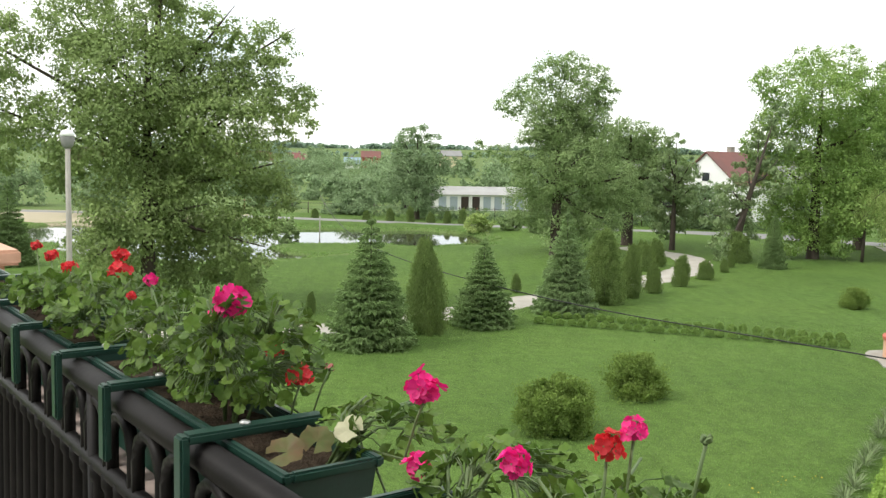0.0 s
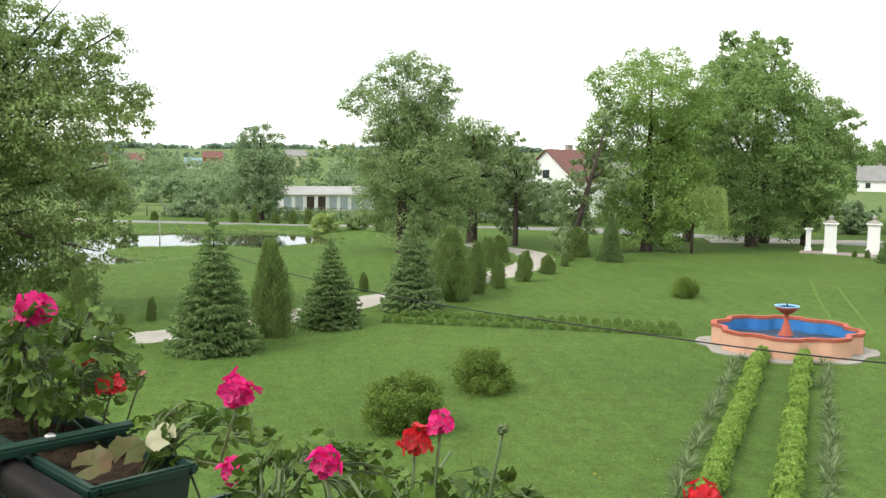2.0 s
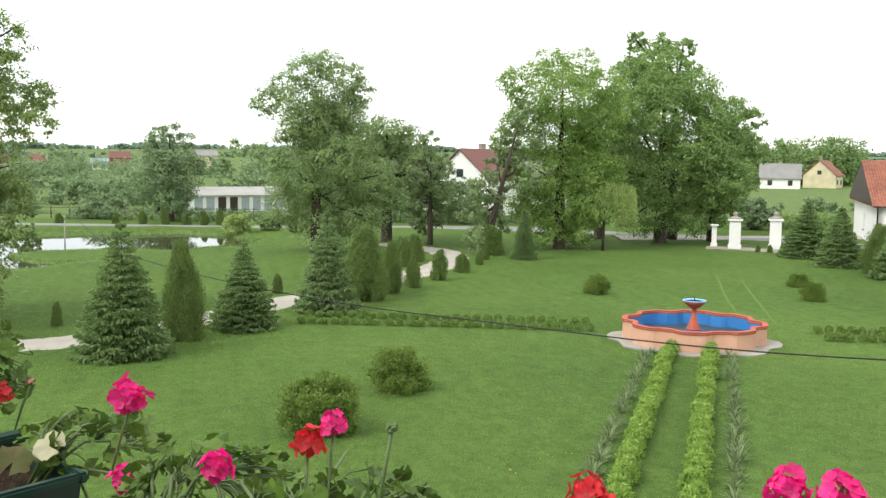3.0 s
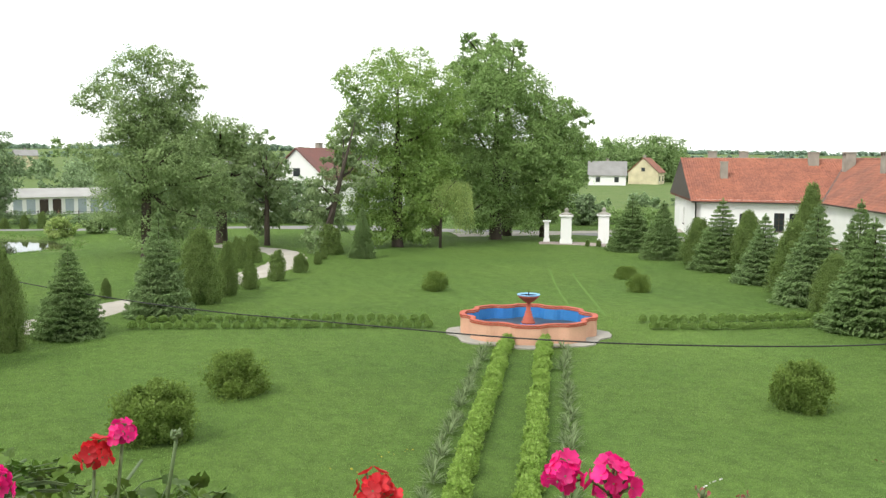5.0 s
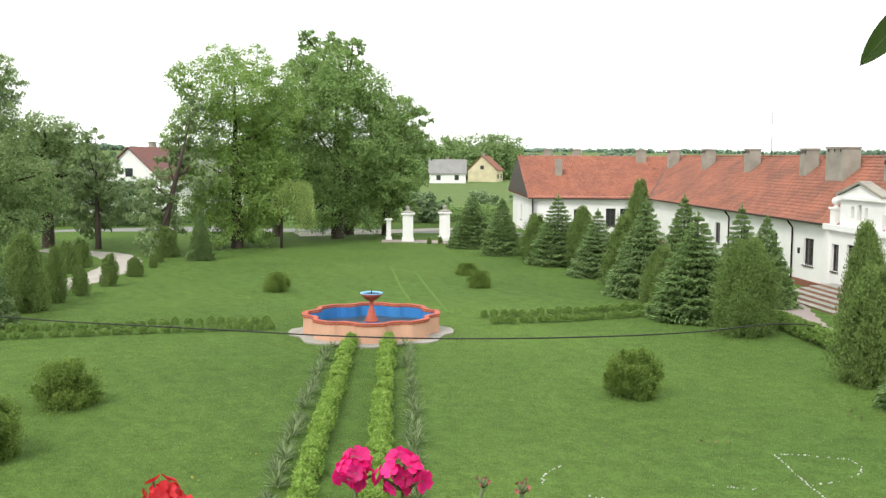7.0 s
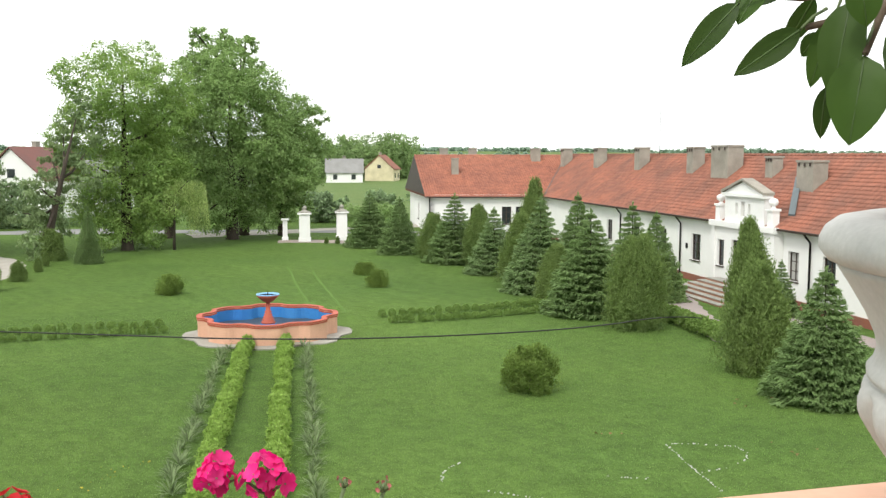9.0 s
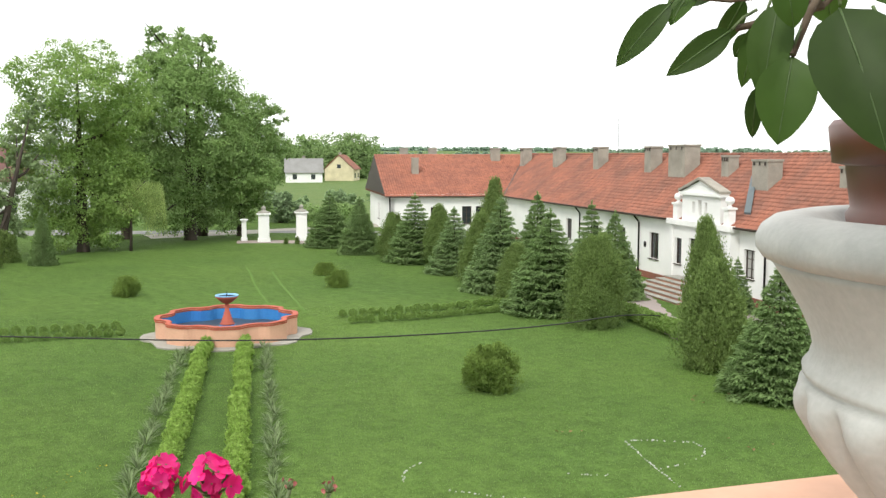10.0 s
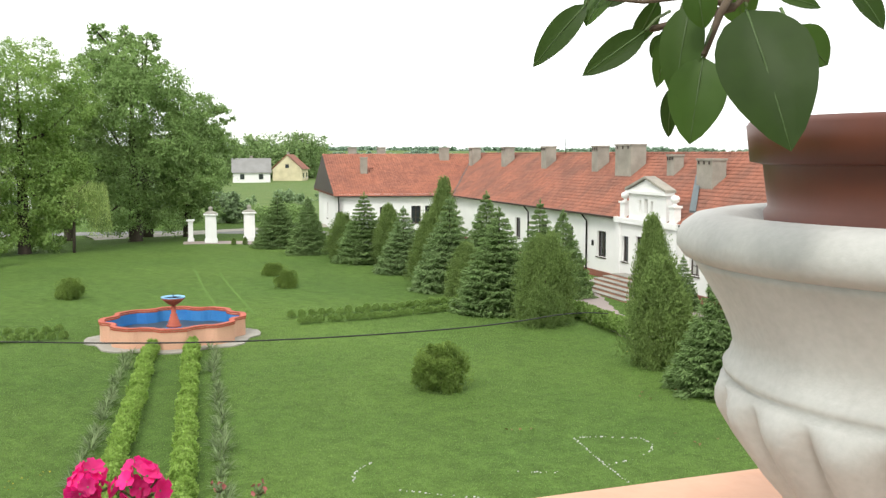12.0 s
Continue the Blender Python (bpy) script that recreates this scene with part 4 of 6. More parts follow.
_turn = [0]


def plant(name, crown, x, y, h, w, label, category, group=""):
    _turn[0] += 67
    t = thing(name, (x, y, float(ground_z(x, y)) - 0.02), label, category, group, rz=_turn[0] % 360)
    t.scale = (w, w, h)
    link_mesh("crown", crown, None, t)
    link_mesh("trunk", STEM, None, t)
    return t


SPR = "dark green spruce tree with layered drooping boughs"
BLU = "blue-green young spruce tree on the lawn"
THU = "dense upright thuja tree on the lawn"
for x, y, h, w in ((-2.7, 37.5, 5.25, 3.7), (1.9, 42.6, 3.95, 3.15)):
    plant("spruce", SPRUCE_A, x, y, h, w, SPR, "spruce", "conifers along the gravel path")
plant("spruce", SPRUCE_B, 6.0, 46.4, 5.1, 3.2, BLU, "spruce", "conifers along the gravel path")
for x, y, h, w in ((-0.6, 40.3, 3.9, 1.75), (8.4, 49.8, 3.7, 2.5), (10.2, 52.0, 2.8, 1.3), (-8.4, 41.3, 2.6, 1.3)):
    plant("thuja", THUJA_A, x, y, h, w, THU, "thuja", "conifers along the gravel path")
for x, y, h, w in ((11.8, 53.7, 1.6, 1.0), (14.1, 56.8, 1.8, 1.15), (16.5, 60.5, 1.2, 1.1), (13.3, 64.1, 2.0, 1.4), (14.8, 67.0, 1.9, 1.4), (18.8, 64.4, 0.9, 0.6), (20.1, 67.2, 0.9, 0.6), (-5.9, 44.3, 1.05, 0.5), (4.1, 52.7, 1.05, 0.6), (21.5, 70.5, 2.2, 2.0)):
    plant("thuja", THUJA_S, x, y, h, w, "small rounded thuja shrub beside the path", "thuja", "small thujas by the path")
plant("spruce", SPRUCE_A, -26.7, 60, 5.3, 3.6, SPR, "spruce")
for i in range(7):
    plant("thuja", THUJA_S, 43.8 + i * 0.75, 69.9 - i * 0.55, 0.55 + 0.1 * (i % 3), 0.45, "tiny young thuja beside the driveway", "thuja", "young thujas by the driveway")
for i, x in enumerate((-8.2, -5.6, -3.4, -1.2, 0.6, 2.2, -14, 3.8)):
    plant("thuja", THUJA_S, x, 103.6 - x * 0.25, 1.1 + 0.3 * (i % 3), 1.0, "small round shrub beside the lane", "thuja", "shrubs beside the lane")
plant("spruce", SPRUCE_C, 23.0, 67.3, 4.2, 2.0, "young pale green spruce on the lawn", "spruce")
for x, y, h, w, m in ((45.1, 65.4, 4.4, 3.5, 0), (43.7, 59.4, 4.2, 3.0, 1), (43.0, 52.0, 4.7, 3.6, 0), (41.0, 45.7, 4.1, 3.1, 2), (37.8, 38.3, 5.1, 3.6, 2), (34.3, 31.4, 4.8, 3.9, 0), (42.0, 39.5, 5.3, 3.2, 1),
                      (42.5, 35.8, 5.2, 3.0, 0), (42.6, 34.2, 4.8, 3.0, 1), (27.6, 15.7, 4.0, 3.0, 1), (43.4, 27.0, 2.8, 1.6, 2)):
    plant("spruce", (SPRUCE_A, SPRUCE_C, SPRUCE_B)[m], x, y, h * 1.05, w * 1.25, (SPR, SPR, BLU)[m], "spruce", "conifers before the white house")
for x, y, h, w in ((43.7, 55.2, 3.2, 2.7), (43.4, 49.8, 4.0, 2.6), (39.4, 41.6, 4.0, 2.6), (46.2, 47.5, 5.9, 2.4), (36.5, 35.8, 2.8, 2.4), (29.3, 19.1, 3.8, 2.7), (36.6, 24.3, 5.1, 2.3)):
    plant("thuja", THUJA_A, x, y, h, w, THU, "thuja", "conifers before the white house")
plant("thuja", THUJA_B, 32.9, 27.4, 3.95, 2.75, "broad rounded thuja before the white house", "thuja", "conifers before the white house")
for x, y, h, w in ((21.2, 49.5, 1.05, 1.2), (34.4, 50.4, 0.75, 1.2), (31.8, 45.3, 0.95, 1.05), (6.2, 30.3, 1.3, 1.6)):
    plant("shrub", SHRUB_B, x, y, h, w, "loose golden-green dwarf thuja shrub on the lawn", "shrub", "round shrubs on the lawn")
for x, y, h, w in ((21.4, 22.1, 1.45, 1.55), (3.2, 26.0, 1.5, 1.9)):
    plant("shrub", SHRUB_A, x, y, h, w, "rounded dense golden-green shrub on the lawn", "shrub", "round shrubs on the lawn")


def hedge_row(a, b, n, meshes, h, w, name, label, group, wobble=0.06, bow=0.0):
    rng = random.Random(n * 7 + int(a[0] * 10))
    for i in range(n):
        f = i / (n - 1)
        x, y = a[0] + (b[0] - a[0]) * f, a[1] + (b[1] - a[1]) * f + bow * math.sin(math.pi * f)
        plant(name, meshes[i % len(meshes)], x + rng.uniform(-wobble, wobble), y + rng.uniform(-wobble, wobble), h * rng.uniform(0.85, 1.15), w * rng.uniform(0.9, 1.12), label, "shrub", group)


BX = "small clipped box shrub in a low hedge row"
hedge_row((4.4, 43.2), (16.4, 39.0), 27, (BOX_A, BOX_B), 0.36, 0.40, "box_shrub", BX, "low hedge beside the fountain")
hedge_row((5.0, 44.9), (16.8, 40.5), 27, (BOX_B, BOX_A), 0.36, 0.40, "box_shrub", BX, "low hedge beside the fountain")
hedge_row((25.3, 35.0), (34.0, 33.0), 22, (BOX_A, BOX_B), 0.38, 0.40, "box_shrub", BX, "low hedge before the conifers", bow=-0.5)
hedge_row((25.9, 36.6), (35.2, 34.6), 22, (BOX_B, BOX_A), 0.38, 0.40, "box_shrub", BX, "low hedge before the conifers", bow=-0.5)
hedge_row((36.2, 28.6), (33.3, 23.2), 13, (BOX_A, BOX_B), 0.75, 0.85, "box_shrub", BX, "low hedge by the paved walk")
BR = "bright yellow-green low hedge plant beside the grass walk"
hedge_row((8.2, 18.3), (17.6, 34.0), 38, (BRIGHT_A, BRIGHT_B), 0.50, 0.50, "hedge_plant", BR, "twin hedges leading to the fountain", 0.07)
hedge_row((9.7, 17.6), (18.9, 33.2), 38, (BRIGHT_B, BRIGHT_A), 0.50, 0.50, "hedge_plant", BR, "twin hedges leading to the fountain", 0.07)


def sword_mesh(seed, n=44):
    rng = np.random.default_rng(seed)
    a = rng.uniform(0, math.tau, n)
    tilt = rng.uniform(0.25, 1.3, n)
    A = np.stack([np.cos(a) * np.sin(tilt), np.sin(a) * np.sin(tilt), np.cos(tilt)], 1)
    N = np.stack([-np.cos(a) * np.cos(tilt), -np.sin(a) * np.cos(tilt), np.sin(tilt)], 1)
    C = np.stack([np.cos(a), np.sin(a), np.zeros(n)], 1) * rng.uniform(0, 0.06, n)[:, None]
    return leaf_mesh("leaves", C, A, N, rng.uniform(0.25, 0.48, n), np.full(n, 0.035), M_YUCCA)


SWORD = [sword_mesh(s) for s in (1, 2, 3)]


def sword_row(a, b, n):
    rng = random.Random(int(a[0] * 100))
    for i in range(n):
        f = i / (n - 1)
        p = thing("sword_plant", (a[0] + (b[0] - a[0]) * f + rng.uniform(-.12, .12), a[1] + (b[1] - a[1]) * f + rng.uniform(-.12, .12), 0), "variegated sword-leaved plant edging the hedge", "plant", "sword plants edging the hedges", rz=rng.uniform(0, 360))
        s = rng.uniform(0.7, 1.2)
        p.scale = (s, s, s)
        link_mesh("leaves", SWORD[i % 3], None, p)


sword_row((7.5, 18.6), (16.9, 34.3), 28)
sword_row((10.5, 17.2), (19.6, 32.8), 28)

# ---- broadleaf trees ----
def crown_plan(x, y, spots, seed, deep=0.9):
    """Crown lobes given as (across the view, height, radius); each is set at a seeded depth."""
    rng = random.Random(seed)
    az = math.atan2(x, y)
    ax, ay = math.cos(az), -math.sin(az)
    out = []
    for d, z, r in spots:
        k = rng.uniform(-deep, deep) * 2.2
        out.append((ax * d + math.sin(az) * k, ay * d + math.cos(az) * k, z, r * 1.08, r * 1.08, r * 0.95))
    return out


def planned_tree(name, x, y, height, spots, mat, label, seed, **kw):
    return broad_tree(name, (x, y, 0), height, 8, mat, label, seed, blobs=crown_plan(x, y, spots, seed), **kw)


planned_tree("old_tree", -13.6, 45.2, 15.5, [(-5.9, 11.5, 1.7), (-2.8, 13.0, 1.9), (0.6, 13.2, 1.7), (-0.8, 10.7, 2.8), (2.2, 10.7, 2.1), (4.6, 10.4, 1.7), (5.5, 12.4, 1.2), (6.8, 9.9, 1.1), (6.4, 8.7, 0.9), (3, 8.5, 2.2), (5.2, 6.6, 1.5), (5.7, 5.2, 1.1), (0.8, 7.7, 2.5), (-2.5, 8.3, 2.2), (-5.7, 8.8, 1.6), (2.2, 4.7, 2.3), (-0.5, 5, 2.3), (-0.3, 2.5, 2.2), (2.5, 2.5, 2.1), (4.1, 3.3, 1.6), (-2, 2.8, 1.5), (4.6, 1.3, 1.0), (-6.6, 7.2, 1.1), (-3.6, 6.3, 0.9), (-2.6, 15.2, 1.0), (0.8, 15.0, 1.2), (3.0, 12.8, 1.2)],
             M_PEARLEAF, "large spreading old tree with drooping dull green branches", 1, leaves=105000, leaf=0.155, trunk=0.32, forks=20, droop=0.5, spread=0.11, base=0.1)
planned_tree("lime_tree", 8.6, 73.4, 14.6, [(-3.6, 11.3, 1.2), (-2.6, 12.6, 1.2), (-0.8, 13.6, 1.3), (0.9, 13.9, 1.3), (2.6, 13.2, 1.2), (3.4, 12.0, 1.0), (1.5, 11.4, 1.8), (-0.8, 11.2, 1.7), (0.8, 9.4, 1.9), (2.6, 9.2, 1.3), (-1.0, 8.6, 1.3), (1.5, 7.3, 2.3), (-1.2, 6.0, 2.2), (4, 5.8, 1.9), (5.6, 4.3, 1.4), (1.2, 4.6, 2.6), (-2.2, 3.6, 1.8), (3.4, 2.9, 1.9), (0.5, 2.0, 1.8), (-4.2, 7.5, 0.9), (-5.6, 7.8, 0.7), (-2.8, 7.0, 1.0), (-6.6, 7.1, 0.5), (-0.4, 9.9, 1.8), (2.3, 10.4, 1.5), (0.4, 8.0, 2.0), (3.3, 7.6, 1.4), (-2.0, 9.2, 1.1)],
             M_WILLOWLEAF, "tall grey-green tree with a dense ragged crown", 2, leaves=76000, leaf=0.15, trunk=0.4, base=0.1)
planned_tree("lime_tree", 15.8, 82.9, 10.6, [(0, 9.4, 1.6), (-2, 8.6, 1.6), (2, 8.4, 1.6), (-3.2, 6.6, 1.6), (0, 6.8, 2.2), (3, 6.2, 1.8), (-1.5, 4.6, 1.6), (1.8, 4.2, 1.5), (4, 4.5, 1.2)],
             M_WILLOWLEAF, "grey-green tree with a thick dark trunk", 3, leaves=24000, leaf=0.19, trunk=0.45, base=0.3)
planned_tree("larch", 18.9, 79.6, 10.2, [(0.6, 9.6, 0.5), (0, 8.6, 0.8), (-0.5, 7.4, 1.0), (0.9, 6.6, 1.1), (-1.2, 5.6, 1.1), (1.0, 4.8, 1.3), (-1.0, 3.8, 1.3), (0.8, 2.8, 1.3), (-0.6, 2.0, 1.1)],
             M_LARCH, "sparse larch with drooping branches", 4, leaves=6500, leaf=0.2, trunk=0.22, base=0.1, droop=1.4, spread=0.12)
planned_tree("larch", 21.6, 72.5, 11.6, [(3.0, 11, 0.7), (2.2, 10, 0.9), (3.6, 9, 0.9), (1.6, 8.4, 1.0), (2.8, 7.2, 1.0), (0.9, 6.6, 1.1), (3.2, 5.8, 0.9), (0, 5.0, 1.2), (2.0, 4.4, 1.0), (-0.9, 3.2, 1.3), (0.8, 2.4, 1.2), (-0.4, 1.2, 1.1)],
             M_LARCH, "leaning sparse larch with drooping branches", 5, leaves=8000, leaf=0.2, trunk=0.28, base=0.08, lean=(2.6, -0.8), droop=1.4, spread=0.12)
planned_tree("lime_tree", 28.6, 74.8, 16.2, [(-1, 14.8, 1.7), (1.5, 14.6, 1.7), (-3.6, 13.4, 1.5), (3.6, 13.2, 1.6), (0, 12.2, 2.4), (-3, 10.6, 1.8), (3.2, 10.4, 2.0), (4.8, 11.2, 1.2), (-4.5, 8.6, 1.2), (0, 9, 2.6), (-2, 6.5, 2.3), (2.5, 6.5, 2.5), (0, 4, 2.6), (-2.4, 3.5, 1.8), (3, 3.8, 2.0), (0.3, 1.8, 1.6), (-1.8, 1.7, 1.4), (1.8, 1.6, 1.4)],
             M_LIME, "large light green lime tree with a full crown", 6, leaves=66000, leaf=0.17, trunk=0.42, base=0.08)
planned_tree("lime_tree", 35.8, 83.5, 13.6, [(0, 12, 1.8), (-2, 10.5, 1.8), (2, 10, 2), (-1, 8, 2), (1.5, 6.5, 2.2), (-1.5, 5.2, 1.8), (2.5, 4.5, 1.6)],
             M_CHESTNUT, "dark green park tree behind the lime", 7, leaves=18000, leaf=0.22, trunk=0.4, base=0.12)
planned_tree("chestnut", 39.6, 78.8, 16.7, [(0, 15, 2.0), (-2.8, 14, 1.8), (2.5, 13.5, 2.0), (-4, 11.5, 1.6), (0, 12, 2.8), (4.3, 11, 2.0), (-1.5, 9, 2.8), (3, 8.5, 2.8), (6, 9.5, 1.6), (-3.5, 6.5, 2.2), (0.5, 5.5, 3.0), (4.5, 5.5, 2.4), (-1.5, 3, 2.3), (2.5, 2.6, 2.2), (6, 6, 1.6)],
             M_CHESTNUT, "massive dark green horse chestnut", 8, leaves=70000, leaf=0.185, trunk=0.5, base=0.06)
planned_tree("chestnut", 42.4, 82.0, 19.4, [(-3.6, 18.0, 1.0), (-1.4, 17.9, 0.9), (0.4, 17.2, 1.0), (1.2, 15.6, 0.9), (-2.0, 16.3, 1.5), (-4, 15.6, 1.4), (0.6, 13.8, 1.3), (-1.6, 13.2, 2)],
             M_CHESTNUT, "tall chestnut with an open airy top", 9, leaves=16000, leaf=0.22, trunk=0.42, base=0.3)
planned_tree("chestnut", 45.0, 79.5, 13.8, [(-1, 12.2, 1.5), (1.8, 11.8, 1.3), (3.4, 11, 1.0), (0, 10, 1.8), (2.5, 9, 1.4), (4, 8, 0.9), (0, 7, 2.0), (2, 5.5, 1.6), (0, 4, 1.8), (1.5, 2.8, 1.4)],
             M_CHESTNUT, "dark chestnut with wide side branches", 10, leaves=18000, leaf=0.22, trunk=0.36, base=0.1)


def weeping_willow(x, y, h, w, shoots, seed):
    """A thin stem that arches to one side, with curtains of hanging shoots."""
    rng = np.random.default_rng(seed)
    tree = thing("weeping_willow", (x, y, 0), "small weeping willow with hanging yellow-green shoots", "tree")
    ax = np.array([0.92, -0.39])
    bm = bmesh.new()
    add_tube(bm, [(0, 0, -0.2), (0.1, 0.05, h * 0.4), (0.25, -0.1, h * 0.78), (ax[0] * w * 0.35, ax[1] * w * 0.35, h * 0.95)], [0.13, 0.1, 0.07, 0.03], 8)
    part("trunk", bm, M_BARK, tree)
    C, A = [], []
    for k in range(shoots):
        u, v = rng.uniform(-0.28, 1.0), rng.uniform(-0.5, 0.5)
        px, py = ax * u * w * 0.72 + np.array([-ax[1], ax[0]]) * v * w * 0.7
        top = h * (1.0 - 0.22 * (u - 0.45) ** 2 - 0.35 * v * v) * rng.uniform(0.93, 1.0)
        low = h * (rng.uniform(0.22, 0.6) if u > 0.35 else rng.uniform(0.45, 0.75))
        n = int((top - low) / 0.10)
        z = np.linspace(top, low, n)
        f = (top - z) / h
        C.append(np.stack([px * (1 + 0.22 * f) + rng.normal(size=n) * 0.05, py * (1 + 0.22 * f) + rng.normal(size=n) * 0.05, z], 1))
        A.append(np.stack([rng.normal(size=n) * 0.4, rng.normal(size=n) * 0.4, -np.ones(n)], 1))
    C, A = np.concatenate(C), np.concatenate(A)
    me = leaf_mesh("crown", C, A, rand_dirs(rng, len(C)), rng.uniform(0.14, 0.24, len(C)), 0.05, M_WEEP)
    link_mesh("crown", me, M_WEEP, tree)


weeping_willow(31.6, 72.9, 5.7, 3.5, 230, 14)
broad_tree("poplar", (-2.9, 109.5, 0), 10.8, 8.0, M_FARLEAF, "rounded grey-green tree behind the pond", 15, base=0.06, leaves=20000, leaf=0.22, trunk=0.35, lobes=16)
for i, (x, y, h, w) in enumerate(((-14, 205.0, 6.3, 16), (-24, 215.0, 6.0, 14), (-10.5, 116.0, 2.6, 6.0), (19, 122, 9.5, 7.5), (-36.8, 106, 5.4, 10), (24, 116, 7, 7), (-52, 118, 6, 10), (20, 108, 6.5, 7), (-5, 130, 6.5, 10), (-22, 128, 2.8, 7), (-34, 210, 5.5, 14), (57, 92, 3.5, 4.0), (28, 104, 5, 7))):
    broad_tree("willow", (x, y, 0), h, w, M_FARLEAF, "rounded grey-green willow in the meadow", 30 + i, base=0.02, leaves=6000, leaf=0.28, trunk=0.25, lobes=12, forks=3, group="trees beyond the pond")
for i, (x, y, h, w) in enumerate(((3.4, 91.7, 1.8, 3.4), (6.7, 92.5, 1.6, 2.4), (9.5, 94, 1.8, 3), (-12.7, 80.3, 2.9, 2.8))):
    broad_tree("pond_bush", (x, y, float(ground_z(x, y))), h, w, M_WEEP if i == 0 else M_WILLOWLEAF, "bushy willow on the pond bank", 50 + i, base=0.0, leaves=2600, leaf=0.2, trunk=0.05, lobes=9, forks=2)


# far woods: belts of crowns on the horizon
def far_belt(name, r, az0, az1, n, h, seed, mat, label, leaf=1.1, each=200, even=False):
    rng = np.random.default_rng(seed)
    blobs = []
    for _ in range(n):
        a, rr = radians(rng.uniform(az0, az1)), r * rng.uniform(0.93, 1.07)
        x, y = rr * math.sin(a), rr * math.cos(a)
        hh = h * rng.uniform(0.6, 1.15) * (0.92 if even else 0.35 + 1.1 * abs(noise.noise((a * 14, r * 0.01, seed))) * 1.6)
        blobs.append((x, y, float(ground_z(x, y)) + hh * 0.45, hh * 0.45, hh * 0.45, hh * 0.5))
    me = clump_leaves(name, rng, blobs, n * each, leaf, mat, per=20)
    tagged(link_mesh(name, me, mat), label, "trees", kind="stuff")


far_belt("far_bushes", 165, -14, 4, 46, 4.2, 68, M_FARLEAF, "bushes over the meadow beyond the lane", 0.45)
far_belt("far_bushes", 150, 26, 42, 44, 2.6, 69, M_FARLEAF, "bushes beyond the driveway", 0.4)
far_belt("far_woods", 300, 27, 37.0, 70, 13.0, 61, M_SPRUCE, "belt of dark far trees behind the village", 0.8, 620, True)
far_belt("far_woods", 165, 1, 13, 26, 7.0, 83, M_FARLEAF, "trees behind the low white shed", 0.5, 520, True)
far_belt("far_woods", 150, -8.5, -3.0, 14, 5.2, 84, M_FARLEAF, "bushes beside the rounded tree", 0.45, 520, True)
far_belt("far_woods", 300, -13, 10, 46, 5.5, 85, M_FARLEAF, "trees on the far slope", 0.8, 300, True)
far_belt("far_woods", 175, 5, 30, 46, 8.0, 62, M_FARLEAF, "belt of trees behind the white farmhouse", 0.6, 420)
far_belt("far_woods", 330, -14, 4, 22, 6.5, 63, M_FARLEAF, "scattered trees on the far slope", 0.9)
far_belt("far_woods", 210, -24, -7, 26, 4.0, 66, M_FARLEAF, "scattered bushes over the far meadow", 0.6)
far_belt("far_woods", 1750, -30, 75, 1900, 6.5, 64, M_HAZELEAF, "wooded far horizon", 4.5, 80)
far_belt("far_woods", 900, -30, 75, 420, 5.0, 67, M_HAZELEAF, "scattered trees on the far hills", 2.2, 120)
far_belt("far_woods", 120, 58, 80, 26, 9.5, 65, M_FARLEAF, "trees behind the white house", 0.6)


# clipped hedge and rough bushes on the far side of the road
def far_hedge(name, pts, n, h, w, seed, mat, label):
    rng = np.random.default_rng(seed)
    blobs = []
    for k in range(n):
        f = k / (n - 1) * (len(pts) - 1)
        i = min(int(f), len(pts) - 2)
        x, y = (np.array(pts[i]) * (1 - (f - i)) + np.array(pts[i + 1]) * (f - i)) + rng.normal(size=2) * 0.15
        hh = h * rng.uniform(0.85, 1.1)
        blobs.append((x, y, float(ground_z(x, y)) + hh * 0.5, w, w, hh * 0.5))
    tagged(link_mesh(name, clump_leaves(name, rng, blobs, n * 320, 0.16, mat, per=16, spread=0.18), mat), label, "hedge", kind="stuff")


far_hedge("far_hedge", [(46, 98), (54, 95), (61, 92.5), (66, 90.5)], 40, 1.9, 0.8, 81, M_CHESTNUT, "dark clipped hedge across the road")
far_hedge("far_hedge", [(-14, 115), (0, 111), (14, 108), (28, 104.5), (40, 100)], 60, 1.3, 0.7, 82, M_FARLEAF, "low hedge along the lane fence")


